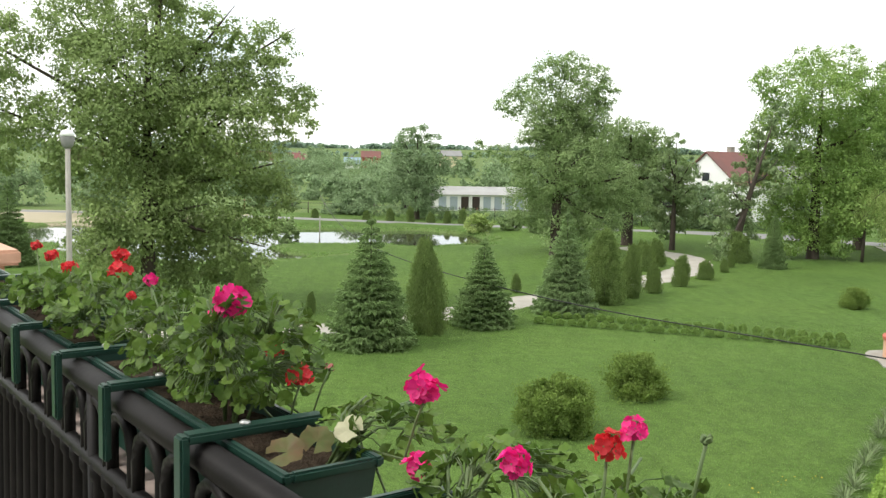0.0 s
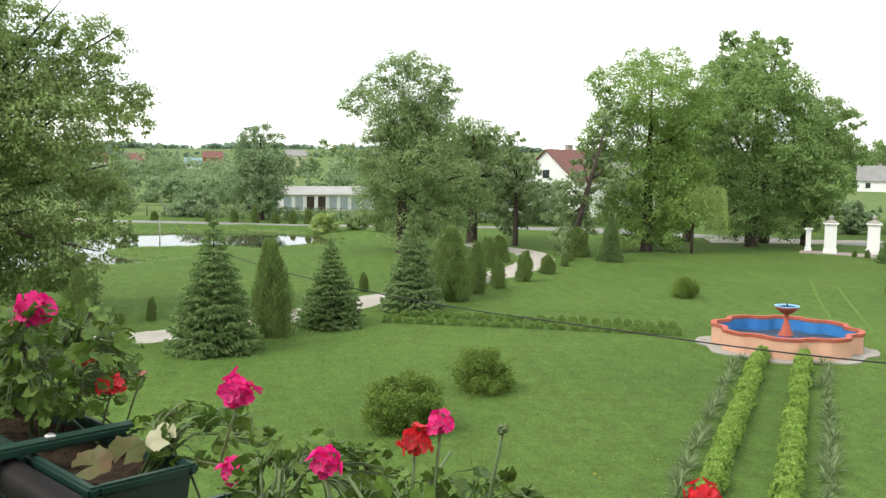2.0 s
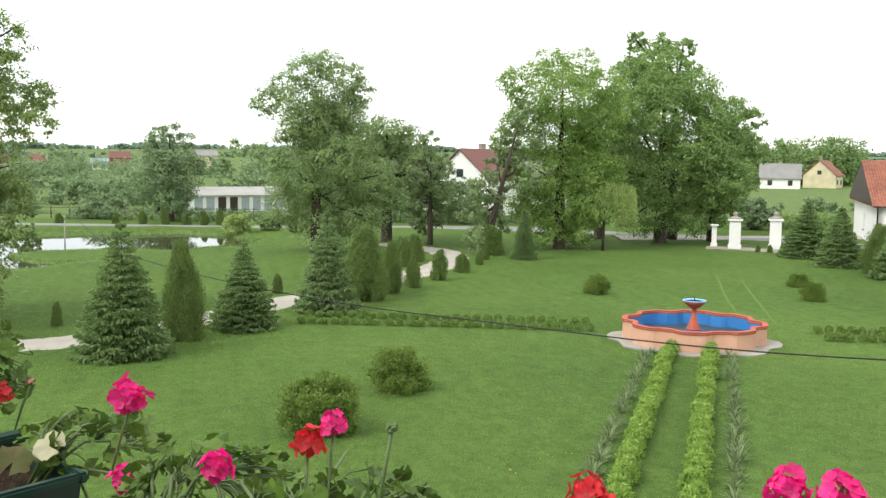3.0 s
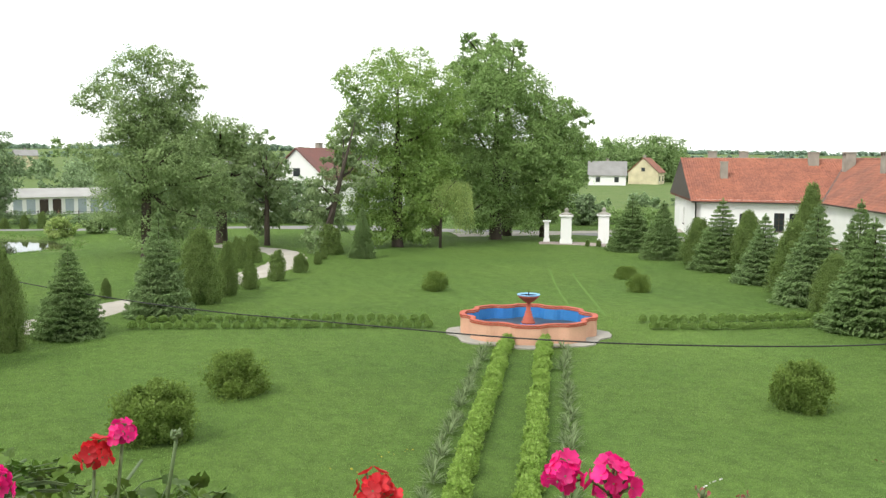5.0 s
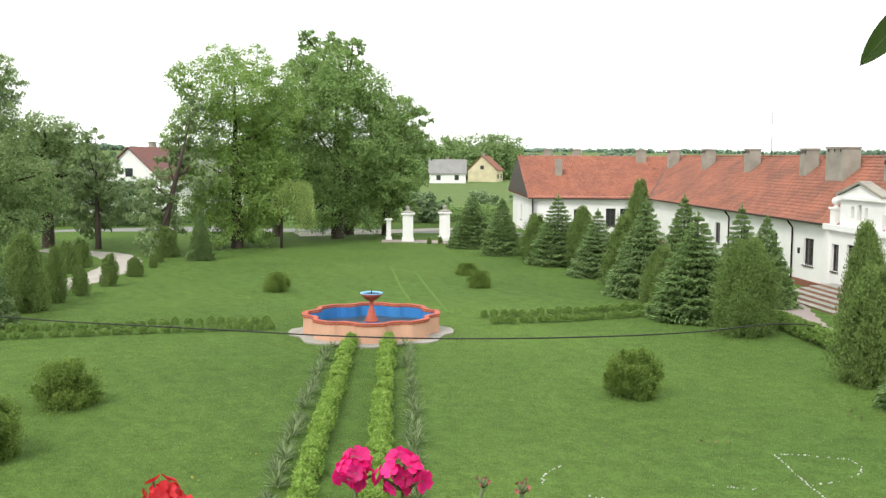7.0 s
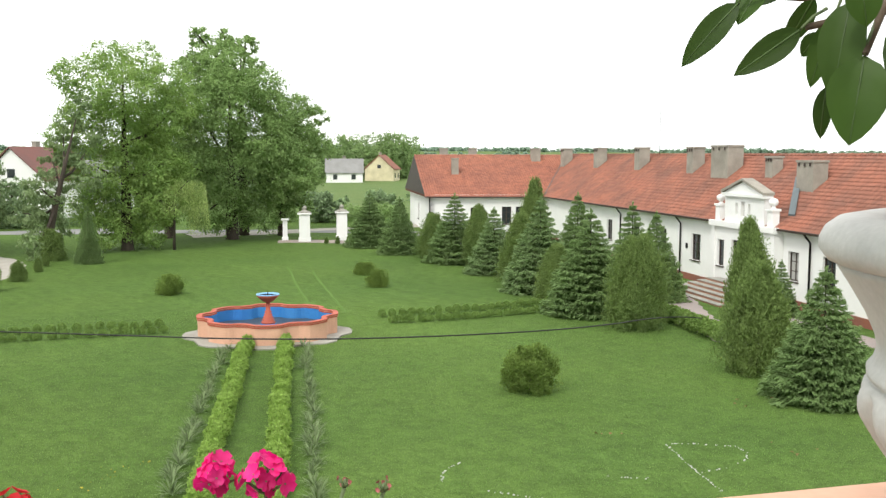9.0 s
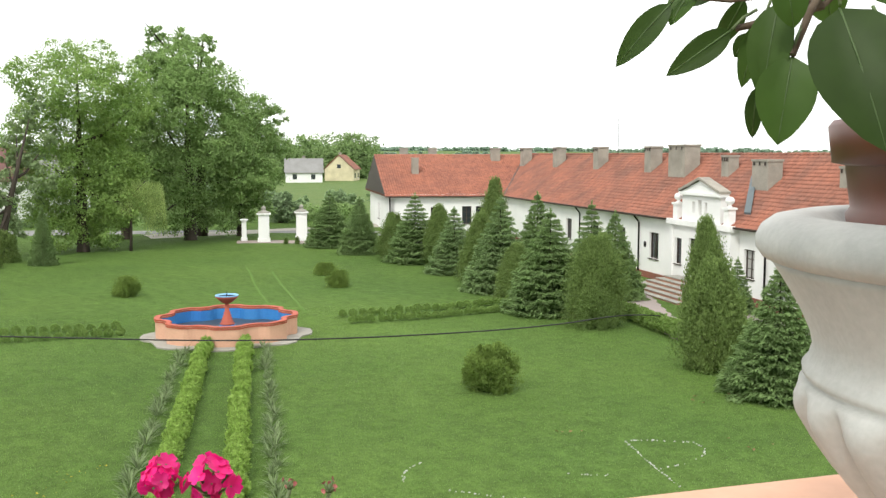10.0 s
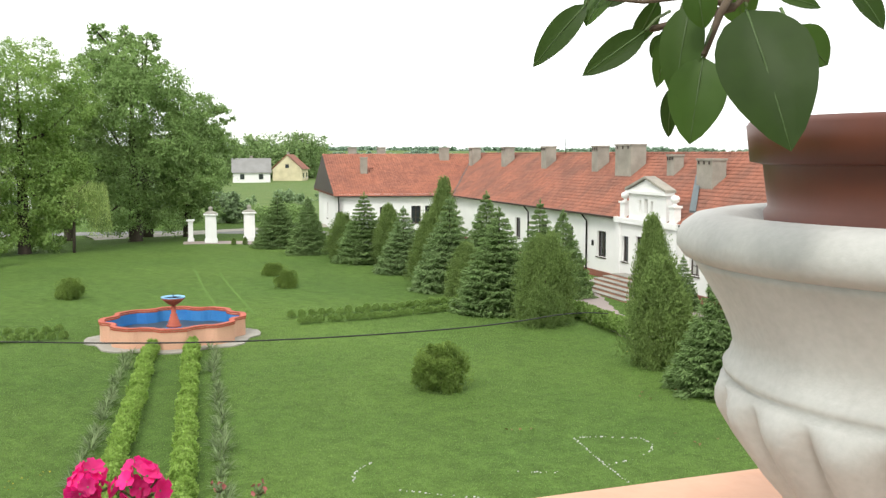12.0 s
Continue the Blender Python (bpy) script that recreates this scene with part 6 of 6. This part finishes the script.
def geranium(s, v, heads, leaves, seed, height=0.17, spread=0.15, label="green geranium with pink flower heads", lean=0.08, yellow=0):
    """A plant rooted in a box; heads: (x, y, z, radius, colour)."""
    rng = random.Random(seed)
    root = rail_at(s, v, RIM - 0.025)
    t = thing("geranium", root, label, "geranium", "geraniums in the flower boxes")
    stems, lf = bmesh.new(), bmesh.new()
    tips = []
    for k in range(8):
        a = rng.uniform(0, math.tau)
        tip = Vector((math.cos(a) * spread * rng.uniform(0.3, 0.9), math.sin(a) * spread * rng.uniform(0.3, 0.9), height * rng.uniform(0.45, 1.0))) + Vector((RAILN.x, RAILN.y, 0)) * lean
        tips.append(tip)
        add_tube(stems, [(rng.uniform(-.02, .02), rng.uniform(-.02, .02), -0.01), tip * 0.5 + Vector((0, 0, 0.03)), tip], [0.003, 0.0026, 0.002], 6)
    for k in range(int(leaves * 3.8)):
        u, az, q = rng.uniform(-0.75, 1), rng.uniform(0, math.tau), rng.uniform(0.35, 1) ** 0.5
        h = math.sqrt(1 - u * u)
        c = Vector((math.cos(az) * h * spread * q, math.sin(az) * h * spread * q, height * (0.5 + 0.5 * u * q))) + Vector((RAILN.x, RAILN.y, 0)) * lean
        if c.z < 0.02 and abs(c.x * RAILN.x + c.y * RAILN.y) > 0.08:
            c.z -= rng.uniform(0, 0.06)
        out = Vector((c.x, c.y, 0.0))
        add_ger_leaf(lf, c, out * 2.6 + Vector((rng.gauss(0, .6), rng.gauss(0, .6), rng.uniform(0.1, 1.1))), rng.uniform(0.007, 0.0155), rng)
        tip = min(tips, key=lambda w: (w - c).length)
        add_tube(stems, [tip * 0.7, (tip * 0.7 + c) * 0.5 + Vector((0, 0, 0.008)), c - Vector((0, 0, 0.003))], [0.0011, 0.001, 0.0009], 4)
    part("foliage_stem", stems, M_STEM, t)
    part("foliage", lf, M_GERLEAF, t)
    for k in range(yellow):
        bm = bmesh.new()
        add_ger_leaf(bm, Vector((-0.02 + 0.045 * (k - 1), -0.05 + 0.02 * k, 0.035 + 0.012 * k)), (rng.uniform(-.5, .3), -0.7, 0.9), 0.028 - 0.002 * k, rng)
        part("leaf", bm, M_YELLOWLEAF if k % 3 != 2 else M_DRYLEAF, t, "fading yellow-red leaf" if k % 3 != 2 else "dry cream leaf")
    for x, y, z, r, col in heads:
        r *= 0.45
        h = Vector((x, y, z)) - root
        fl, st = bmesh.new(), bmesh.new()
        start = min(tips, key=lambda q: (q - h).length)
        base = h - Vector((0, 0, r * 0.7))
        low = Vector((h.x * 0.8, h.y * 0.8, min(start.z * 0.5, h.z - 0.10)))
        add_tube(st, [start * 0.4, low, low.lerp(base, 0.6) + Vector((0, 0, 0.006)), base], [0.0022, 0.0021, 0.002, 0.0019], 6)
        if col == "bud":
            for q in range(9):
                a = q * 2.4
                d = Vector((math.cos(a) * 0.8, math.sin(a) * 0.8, rng.uniform(-0.9, 0.7)))
                add_tube(st, [base + Vector((0, 0, r * 0.6)), base + d * r * 0.8 + Vector((0, 0, r * 0.6))], [0.0012, 0.003], 5)
        else:
            mat = {"pink": M_PINK, "red": M_RED, "wilt": M_WILT}[col]
            nf = 6 if col == "wilt" else 16
            for q in range(nf):
                zz = 1 - 1.5 * (q + 0.5) / nf
                a = q * 2.39996
                d = Vector((math.cos(a) * math.sqrt(max(0, 1 - zz * zz)), math.sin(a) * math.sqrt(max(0, 1 - zz * zz)), zz))
                c = h + d * r * rng.uniform(0.65, 1.35)
                add_floret(fl, c, d + Vector((rng.gauss(0, .25), rng.gauss(0, .25), rng.gauss(0, .25))), r * rng.uniform(0.45, 0.68) * (1 if col != "wilt" else 0.6), rng)
                add_tube(st, [base, c - d * r * 0.15], [0.0012, 0.0012], 4)
            part("flower_head", fl, mat, t, {"pink": "magenta pink flower head", "red": "scarlet flower head", "wilt": "wilted pink flower head"}[col])
        part("flower_stalk", st, M_STEM, t)
    return t


def near(x, y, z):
    """A spot round the camera's stand."""
    return (1.2 * x, 1.2 * y, 7.5 + 1.2 * (z - 7.5))


geranium(0.42, 0.12, [(*near(-0.300, 1.655, 7.280), 0.064, "pink"), (*near(-0.196, 1.62, 7.185), 0.036, "red"), (*near(-0.238, 1.66, 7.217), 0.03, "red"), (*near(-0.155, 1.62, 7.20), 0.018, "wilt")], 105, 101, 0.235, 0.15, lean=0.02)
geranium(0.72, 0.12, [(*near(-0.50, 1.93, 7.275), 0.026, "pink"), (*near(-0.55, 1.98, 7.24), 0.02, "red")], 85, 105, 0.20, 0.17, lean=0.04)
geranium(0.13, 0.15, [(*near(-0.017, 1.431, 7.217), 0.052, "pink"), (*near(-0.022, 1.405, 7.128), 0.038, "pink")], 24, 102, 0.09, 0.11, yellow=3, lean=0.10)
geranium(-0.42, 0.15, [(*near(0.164, 1.181, 7.227), 0.034, "red"), (*near(0.189, 1.18, 7.243), 0.026, "pink"), (*near(0.078, 1.214, 7.197), 0.034, "pink"), (*near(0.218, 1.035, 7.281), 0.017, "bud")], 54, 103, 0.11, 0.16)
geranium(-0.18, 0.15, [], 40, 106, 0.10, 0.13, label="leafy green geranium without flowers")
geranium(-0.60, 0.15, [], 34, 112, 0.10, 0.13, label="leafy green geranium without flowers")
geranium(-0.98, 0.2, [(*near(0.484, 0.872, 7.262), 0.034, "pink"), (*near(0.515, 0.853, 7.258), 0.040, "pink"), (*near(0.36, 0.955, 7.240), 0.034, "red")], 12, 104, 0.06, 0.10)
geranium(-0.78, 0.17, [(*near(0.527, 0.762, 7.278), 0.012, "wilt"), (*near(0.549, 0.746, 7.275), 0.014, "wilt")], 10, 107, 0.05, 0.10)
geranium(1.22, 0.12, [(*near(-0.69, 2.338, 7.235), 0.046, "red"), (*near(-0.691, 2.342, 7.272), 0.035, "red"), (*near(-0.60, 2.2, 7.2), 0.02, "red")], 80, 108, 0.17, 0.18, lean=0.05, label="green geranium with scarlet flower heads")
geranium(1.55, 0.12, [(*near(-0.927, 2.677, 7.2), 0.04, "red"), (*near(-1.004, 2.757, 7.218), 0.035, "red"), (*near(-1.06, 2.8, 7.24), 0.03, "red")], 75, 109, 0.15, 0.18, lean=0.05, label="green geranium with scarlet flower heads")
geranium(1.9, 0.12, [], 46, 110, 0.10, 0.15, lean=0.05, label="leafy green geranium without flowers")

# ---- the white stone urn with a potted lemon tree ----
M_URN = material("weathered white stone", (0.53, 0.53, 0.505), (0.465, 0.46, 0.435), scale=14, fine=180, rough=0.85, bump=0.3, depth=0.0015, dirt=0.22)
M_TERRACOTTA = material("red-brown plastic pot", (0.13, 0.034, 0.017), (0.105, 0.03, 0.017), scale=8, fine=60, rough=0.45, bump=0.05, depth=0.002)
M_LEMON = material("glossy dark leaf", (0.045, 0.095, 0.014), (0.062, 0.12, 0.019), scale=16, fine=90, rough=0.5, bump=0.12, depth=0.002, objrand=0.4, through_light=0.35, spec=0.25)
M_TWIG = material("brown twig", (0.12, 0.085, 0.05), (0.09, 0.06, 0.04), scale=20, fine=90, rough=0.8)
UX, UY = 0.916, 0.429
urn = thing("urn", (UX, UY, 7.165), "white carved stone urn with a gadrooned belly", "urn")
part("base", block(-0.10, 0.10, -0.10, 0.10, 0.0, 0.025, 0.004), M_URN, urn)
part("body", lathe([(0.085, 0.025), (0.06, 0.045), (0.06, 0.052), (0.082, 0.065), (0.095, 0.076), (0.108, 0.088), (0.120, 0.102), (0.131, 0.116), (0.144, 0.131), (0.154, 0.145), (0.158, 0.151), (0.161, 0.156), (0.164, 0.161), (0.167, 0.166), (0.1695, 0.172), (0.1705, 0.179), (0.169, 0.187), (0.164, 0.1905), (0.167, 0.194), (0.1675, 0.198), (0.164, 0.202), (0.161, 0.212), (0.163, 0.222), (0.170, 0.238), (0.180, 0.255), (0.187, 0.266), (0.191, 0.272)], 308, 22, 0.085, 0.06, 0.184), M_URN, urn)
part("rim", lathe([(0.186, 0.2695), (0.196, 0.2735), (0.2005, 0.280), (0.2005, 0.287), (0.197, 0.294), (0.189, 0.300), (0.176, 0.3025), (0.158, 0.3), (0.15, 0.292)], 72), M_URN, urn, smooth=True)
pot = thing("plant_pot", (UX, UY, 7.437), "glossy red-brown plastic plant pot", "plant pot")
part("body", lathe([(0.125, 0.0), (0.139, 0.004), (0.1435, 0.03), (0.1405, 0.034), (0.1445, 0.062), (0.147, 0.064), (0.1475, 0.078), (0.140, 0.079), (0.13, 0.06)], 64), M_TERRACOTTA, pot, smooth=True)
part("rim", lathe([(0.143, 0.062), (0.153, 0.064), (0.156, 0.088), (0.153, 0.092), (0.141, 0.092), (0.138, 0.07)], 64), M_TERRACOTTA, pot, smooth=True)
part("soil", lathe([(0.139, 0.060), (0.139, 0.072), (0.05, 0.078), (0.01, 0.078)], 24), M_SOIL, pot)

tree = thing("lemon_tree", (UX, UY, 7.512), "small potted tree with broad glossy leaves", "potted tree")


MIDRIB = []
M_MIDRIB = material("pale leaf rib", (0.07, 0.13, 0.025), scale=20, fine=60, rough=0.5)


def add_broad_leaf(bm, base, tip, normal, width, curl=0.12):
    """An oval pointed leaf folded along its midrib."""
    base, tip, n = Vector(base), Vector(tip), Vector(normal).normalized()
    d = tip - base
    L = d.length
    e = d.cross(n).normalized()
    n = e.cross(d).normalized()
    rows = []
    m = 10
    MIDRIB.append([])
    for i in range(m + 1):
        f = i / m
        MIDRIB[-1].append(base + d * f - n * L * curl * (f - 0.4) ** 2 * 2)
        w = width * 0.5 * (math.sin(math.pi * f ** 0.85) ** 0.72) * (1 - 0.08 * f)
        c = base + d * f - n * L * curl * (f - 0.4) ** 2 * 2
        rows.append([bm.verts.new(c + e * w * q + n * w * (0.22 * abs(q) + 0.03 * math.sin(f * 14 + q * 3))) for q in (-1, -0.5, 0, 0.5, 1)])
    for a, b in zip(rows, rows[1:]):
        for k in range(4):
            bm.faces.new((a[k], a[k + 1], b[k + 1], b[k])).smooth = True
    bmesh.ops.remove_doubles(bm, verts=bm.verts, dist=0.0002)


LEAVES = [
    (0.6605, 0.469, 7.577, 0.647, 0.437, 7.510, 0.047), (0.676, 0.501, 7.557, 0.666, 0.502, 7.512, 0.031), (0.678, 0.511, 7.585, 0.669, 0.514, 7.536, 0.024),
    (0.692, 0.527, 7.58, 0.689, 0.539, 7.543, 0.015), (0.655, 0.561, 7.588, 0.639, 0.586, 7.555, 0.016), (0.675, 0.536, 7.573, 0.649, 0.558, 7.549, 0.016),
    (0.669, 0.556, 7.598, 0.655, 0.562, 7.577, 0.017), (0.702, 0.536, 7.544, 0.71, 0.544, 7.515, 0.011), (0.713, 0.472, 7.571, 0.732, 0.459, 7.553, 0.022),
    (0.685, 0.535, 7.59, 0.688, 0.554, 7.565, 0.013), (0.661, 0.497, 7.593, 0.666, 0.495, 7.569, 0.018), (0.676, 0.427, 7.586, 0.685, 0.412, 7.564, 0.015),
]
LEAVES2 = [(0.725, 0.486, 7.591, 0.745, 0.47, 7.586, 0.010), (0.713, 0.506, 7.601, 0.728, 0.507, 7.577, 0.022), (0.692, 0.557, 7.605, 0.678, 0.564, 7.589, 0.014), (0.715, 0.549, 7.575, 0.719, 0.563, 7.563, 0.011)]
EYEWARD = Vector((-0.80, -0.52, 0.1))
rngl = random.Random(5)
for q in LEAVES + LEAVES2:
    bm = bmesh.new()
    tilt = Vector((rngl.uniform(-.5, .5), rngl.uniform(-.5, .5), rngl.uniform(-.1, .7)))
    add_broad_leaf(bm, Vector(q[:3]) - tree.location, Vector(q[3:6]) - tree.location, EYEWARD + tilt * 0.7, q[6])
    leaf = part("leaf", bm, M_LEMON, tree)
    bm = bmesh.new()
    add_tube(bm, MIDRIB[-1], [0.0007 - 0.00005 * k for k in range(11)], 5)
    part("midrib", bm, M_MIDRIB, leaf, "pale green midrib")
fork = Vector((0.776, 0.488, 7.616))
bm = bmesh.new()
add_tube(bm, [(0, 0, -0.02), (0.0, 0.01, 0.10), Vector((0.86, 0.45, 7.66)) - tree.location, fork - tree.location], [0.010, 0.009, 0.007, 0.005], 8)
part("trunk", bm, M_TWIG, tree)
for pts in ([fork, (0.73, 0.50, 7.60), (0.706, 0.501, 7.585), (0.686, 0.515, 7.59), (0.673, 0.536, 7.588), (0.657, 0.558, 7.591)], [(0.706, 0.501, 7.585), (0.690, 0.52, 7.578), (0.68, 0.537, 7.574)], [fork, (0.746, 0.506, 7.608), (0.72, 0.49, 7.605), (0.6605, 0.469, 7.58)], [(0.706, 0.501, 7.595), (0.69, 0.50, 7.58), (0.676, 0.501, 7.557)]):
    bm = bmesh.new()
    add_tube(bm, [Vector(p) - tree.location for p in pts], [0.0024 - 0.0003 * i for i in range(len(pts))], 6)
    part("twig", bm, M_TWIG, tree)
for q in LEAVES + LEAVES2:
    bm = bmesh.new()
    b = Vector(q[:3]) - tree.location
    d = (b - (Vector(q[3:6]) - tree.location)).normalized()
    add_tube(bm, [b, b + d * 0.006 + Vector((0.002, 0, 0.003)), b + d * 0.012 + Vector((0.006, 0.0, 0.004))], [0.0008, 0.0009, 0.001], 5)
    part("leaf_stalk", bm, M_STEM, tree)

# ---- small things on the lawn ----
M_CHALK = material("white chalk specks", (0.75, 0.75, 0.72), scale=5, fine=30, rough=0.95)


def chalk_line(pts, seed, step=0.06, skip=0.45):
    rng = random.Random(seed)
    bm = bmesh.new()
    for (x0, y0), (x1, y1) in zip(pts, pts[1:]):
        L = math.hypot(x1 - x0, y1 - y0)
        for k in range(int(L / step)):
            if rng.random() < skip:
                continue
            f = (k + rng.random()) * step / L
            x, y = x0 + (x1 - x0) * f + rng.gauss(0, .015), y0 + (y1 - y0) * f + rng.gauss(0, .015)
            r = rng.uniform(0.008, 0.022)
            add_box(bm, x - r, x + r, y - r * .8, y + r * .8, 0.0 + float(ground_z(x, y)) - 0.01, float(ground_z(x, y)) + rng.uniform(.012, .025), None)
    tagged(part("chalk_line", bm, M_CHALK), "broken white chalk line sprinkled on the lawn", "chalk line", kind="stuff")


chalk_line([(18.3, 12.7), (19.2, 14.2), (20.3, 15.9), (20.9, 15.4), (21.5, 14.6), (21.3, 14.1), (20.8, 13.8)], 1)
chalk_line([(20.8, 13.8), (19.9, 13.7), (19.1, 13.9)], 2, 0.09, 0.5)
chalk_line([(13.8, 17.1), (14.2, 17.6), (14.5, 17.8), (15.1, 18.0)], 3, 0.06, 0.35)
chalk_line([(16.9, 15.5), (17.3, 14.9), (17.7, 14.4), (18.0, 14.5)], 4, 0.07, 0.5)
chalk_line([(14.2, 16.1), (14.8, 15.0), (15.3, 14.3)], 5, 0.08, 0.4)
M_DANDELION = material("yellow dandelion", (0.65, 0.50, 0.03), scale=20, fine=60, rough=0.8)
M_FALLEN = material("fallen brown leaf", (0.30, 0.16, 0.07), scale=20, fine=60, rough=0.9)


def lawn_specks(name, spots, mat, label, size, count):
    for i, (cx, cy) in enumerate(spots):
        rng = np.random.default_rng(int(cx * 100) + i)
        k = count
        p = np.stack([cx + rng.normal(size=k) * 0.35, cy + rng.normal(size=k) * 0.35, np.full(k, 0.05)], 1)
        me = leaf_mesh(name, p, rand_dirs(rng, k) * np.array([1, 1, .2]), rand_dirs(rng, k) + np.array([0, 0, 2.0]), rng.uniform(.7, 1.3, k) * size, size * 0.8, mat)
        tagged(link_mesh(name, me, mat), label, "flowers" if mat is M_DANDELION else "leaves", kind="stuff")


lawn_specks("dandelions", [(8.6, 22.6), (30.5, 20.6), (7.4, 22.0)], M_DANDELION, "few yellow dandelions in the lawn", 0.055, 9)
lawn_specks("fallen_leaf", [(19.7, 17.4), (25.5, 17.2), (22.4, 13.2)], M_FALLEN, "few dry brown leaves lying on the lawn", 0.12, 4)


def grass(name, n, r0, r1, a0, a1, seed, size, label, mat):
    """Loose blades that break up the mown lawn."""
    rng = np.random.default_rng(seed)
    r = np.sqrt(rng.uniform(r0 ** 2, r1 ** 2, n))
    a = np.radians(rng.uniform(a0, a1, n))
    x, y = r * np.sin(a), r * np.cos(a)
    p = np.stack([x, y, ground_z(x, y) - 0.01], 1)
    ax = np.stack([rng.normal(size=n) * 0.7, rng.normal(size=n) * 0.7, np.ones(n)], 1)
    s = size * rng.uniform(0.5, 1.5, n)
    me = leaf_mesh(name, p, ax, rand_dirs(rng, n) + np.array([0, 0, .3]), s, s * 0.22, mat)
    tagged(link_mesh(name, me, mat), label, "grass", kind="stuff")


grass("grass", 200000, 14, 48, -22, 64, 71, 0.055, "short blades of mown lawn grass", M_BLADE)


def bank_grass(n=16000):
    rng = np.random.default_rng(72)
    x, y = rng.uniform(-40, 8, n * 6), rng.uniform(62, 98, n * 6)
    e = pond_edge(x, y)
    keep = np.where((e > -0.45) & (e < 1.1))[0][:n]
    x, y = x[keep], y[keep]
    k = len(x)
    p = np.stack([x, y, ground_z(x, y) - 0.05], 1)
    ax = np.stack([rng.normal(size=k) * 0.3, rng.normal(size=k) * 0.3, np.ones(k)], 1)
    s = rng.uniform(0.08, 0.22, k)
    me = leaf_mesh("bank_grass", p, ax, rand_dirs(rng, k), s, 0.06, M_BLADE)
    tagged(link_mesh("bank_grass", me, M_BLADE), "long grass fringing the pond", "grass", kind="stuff")


bank_grass()
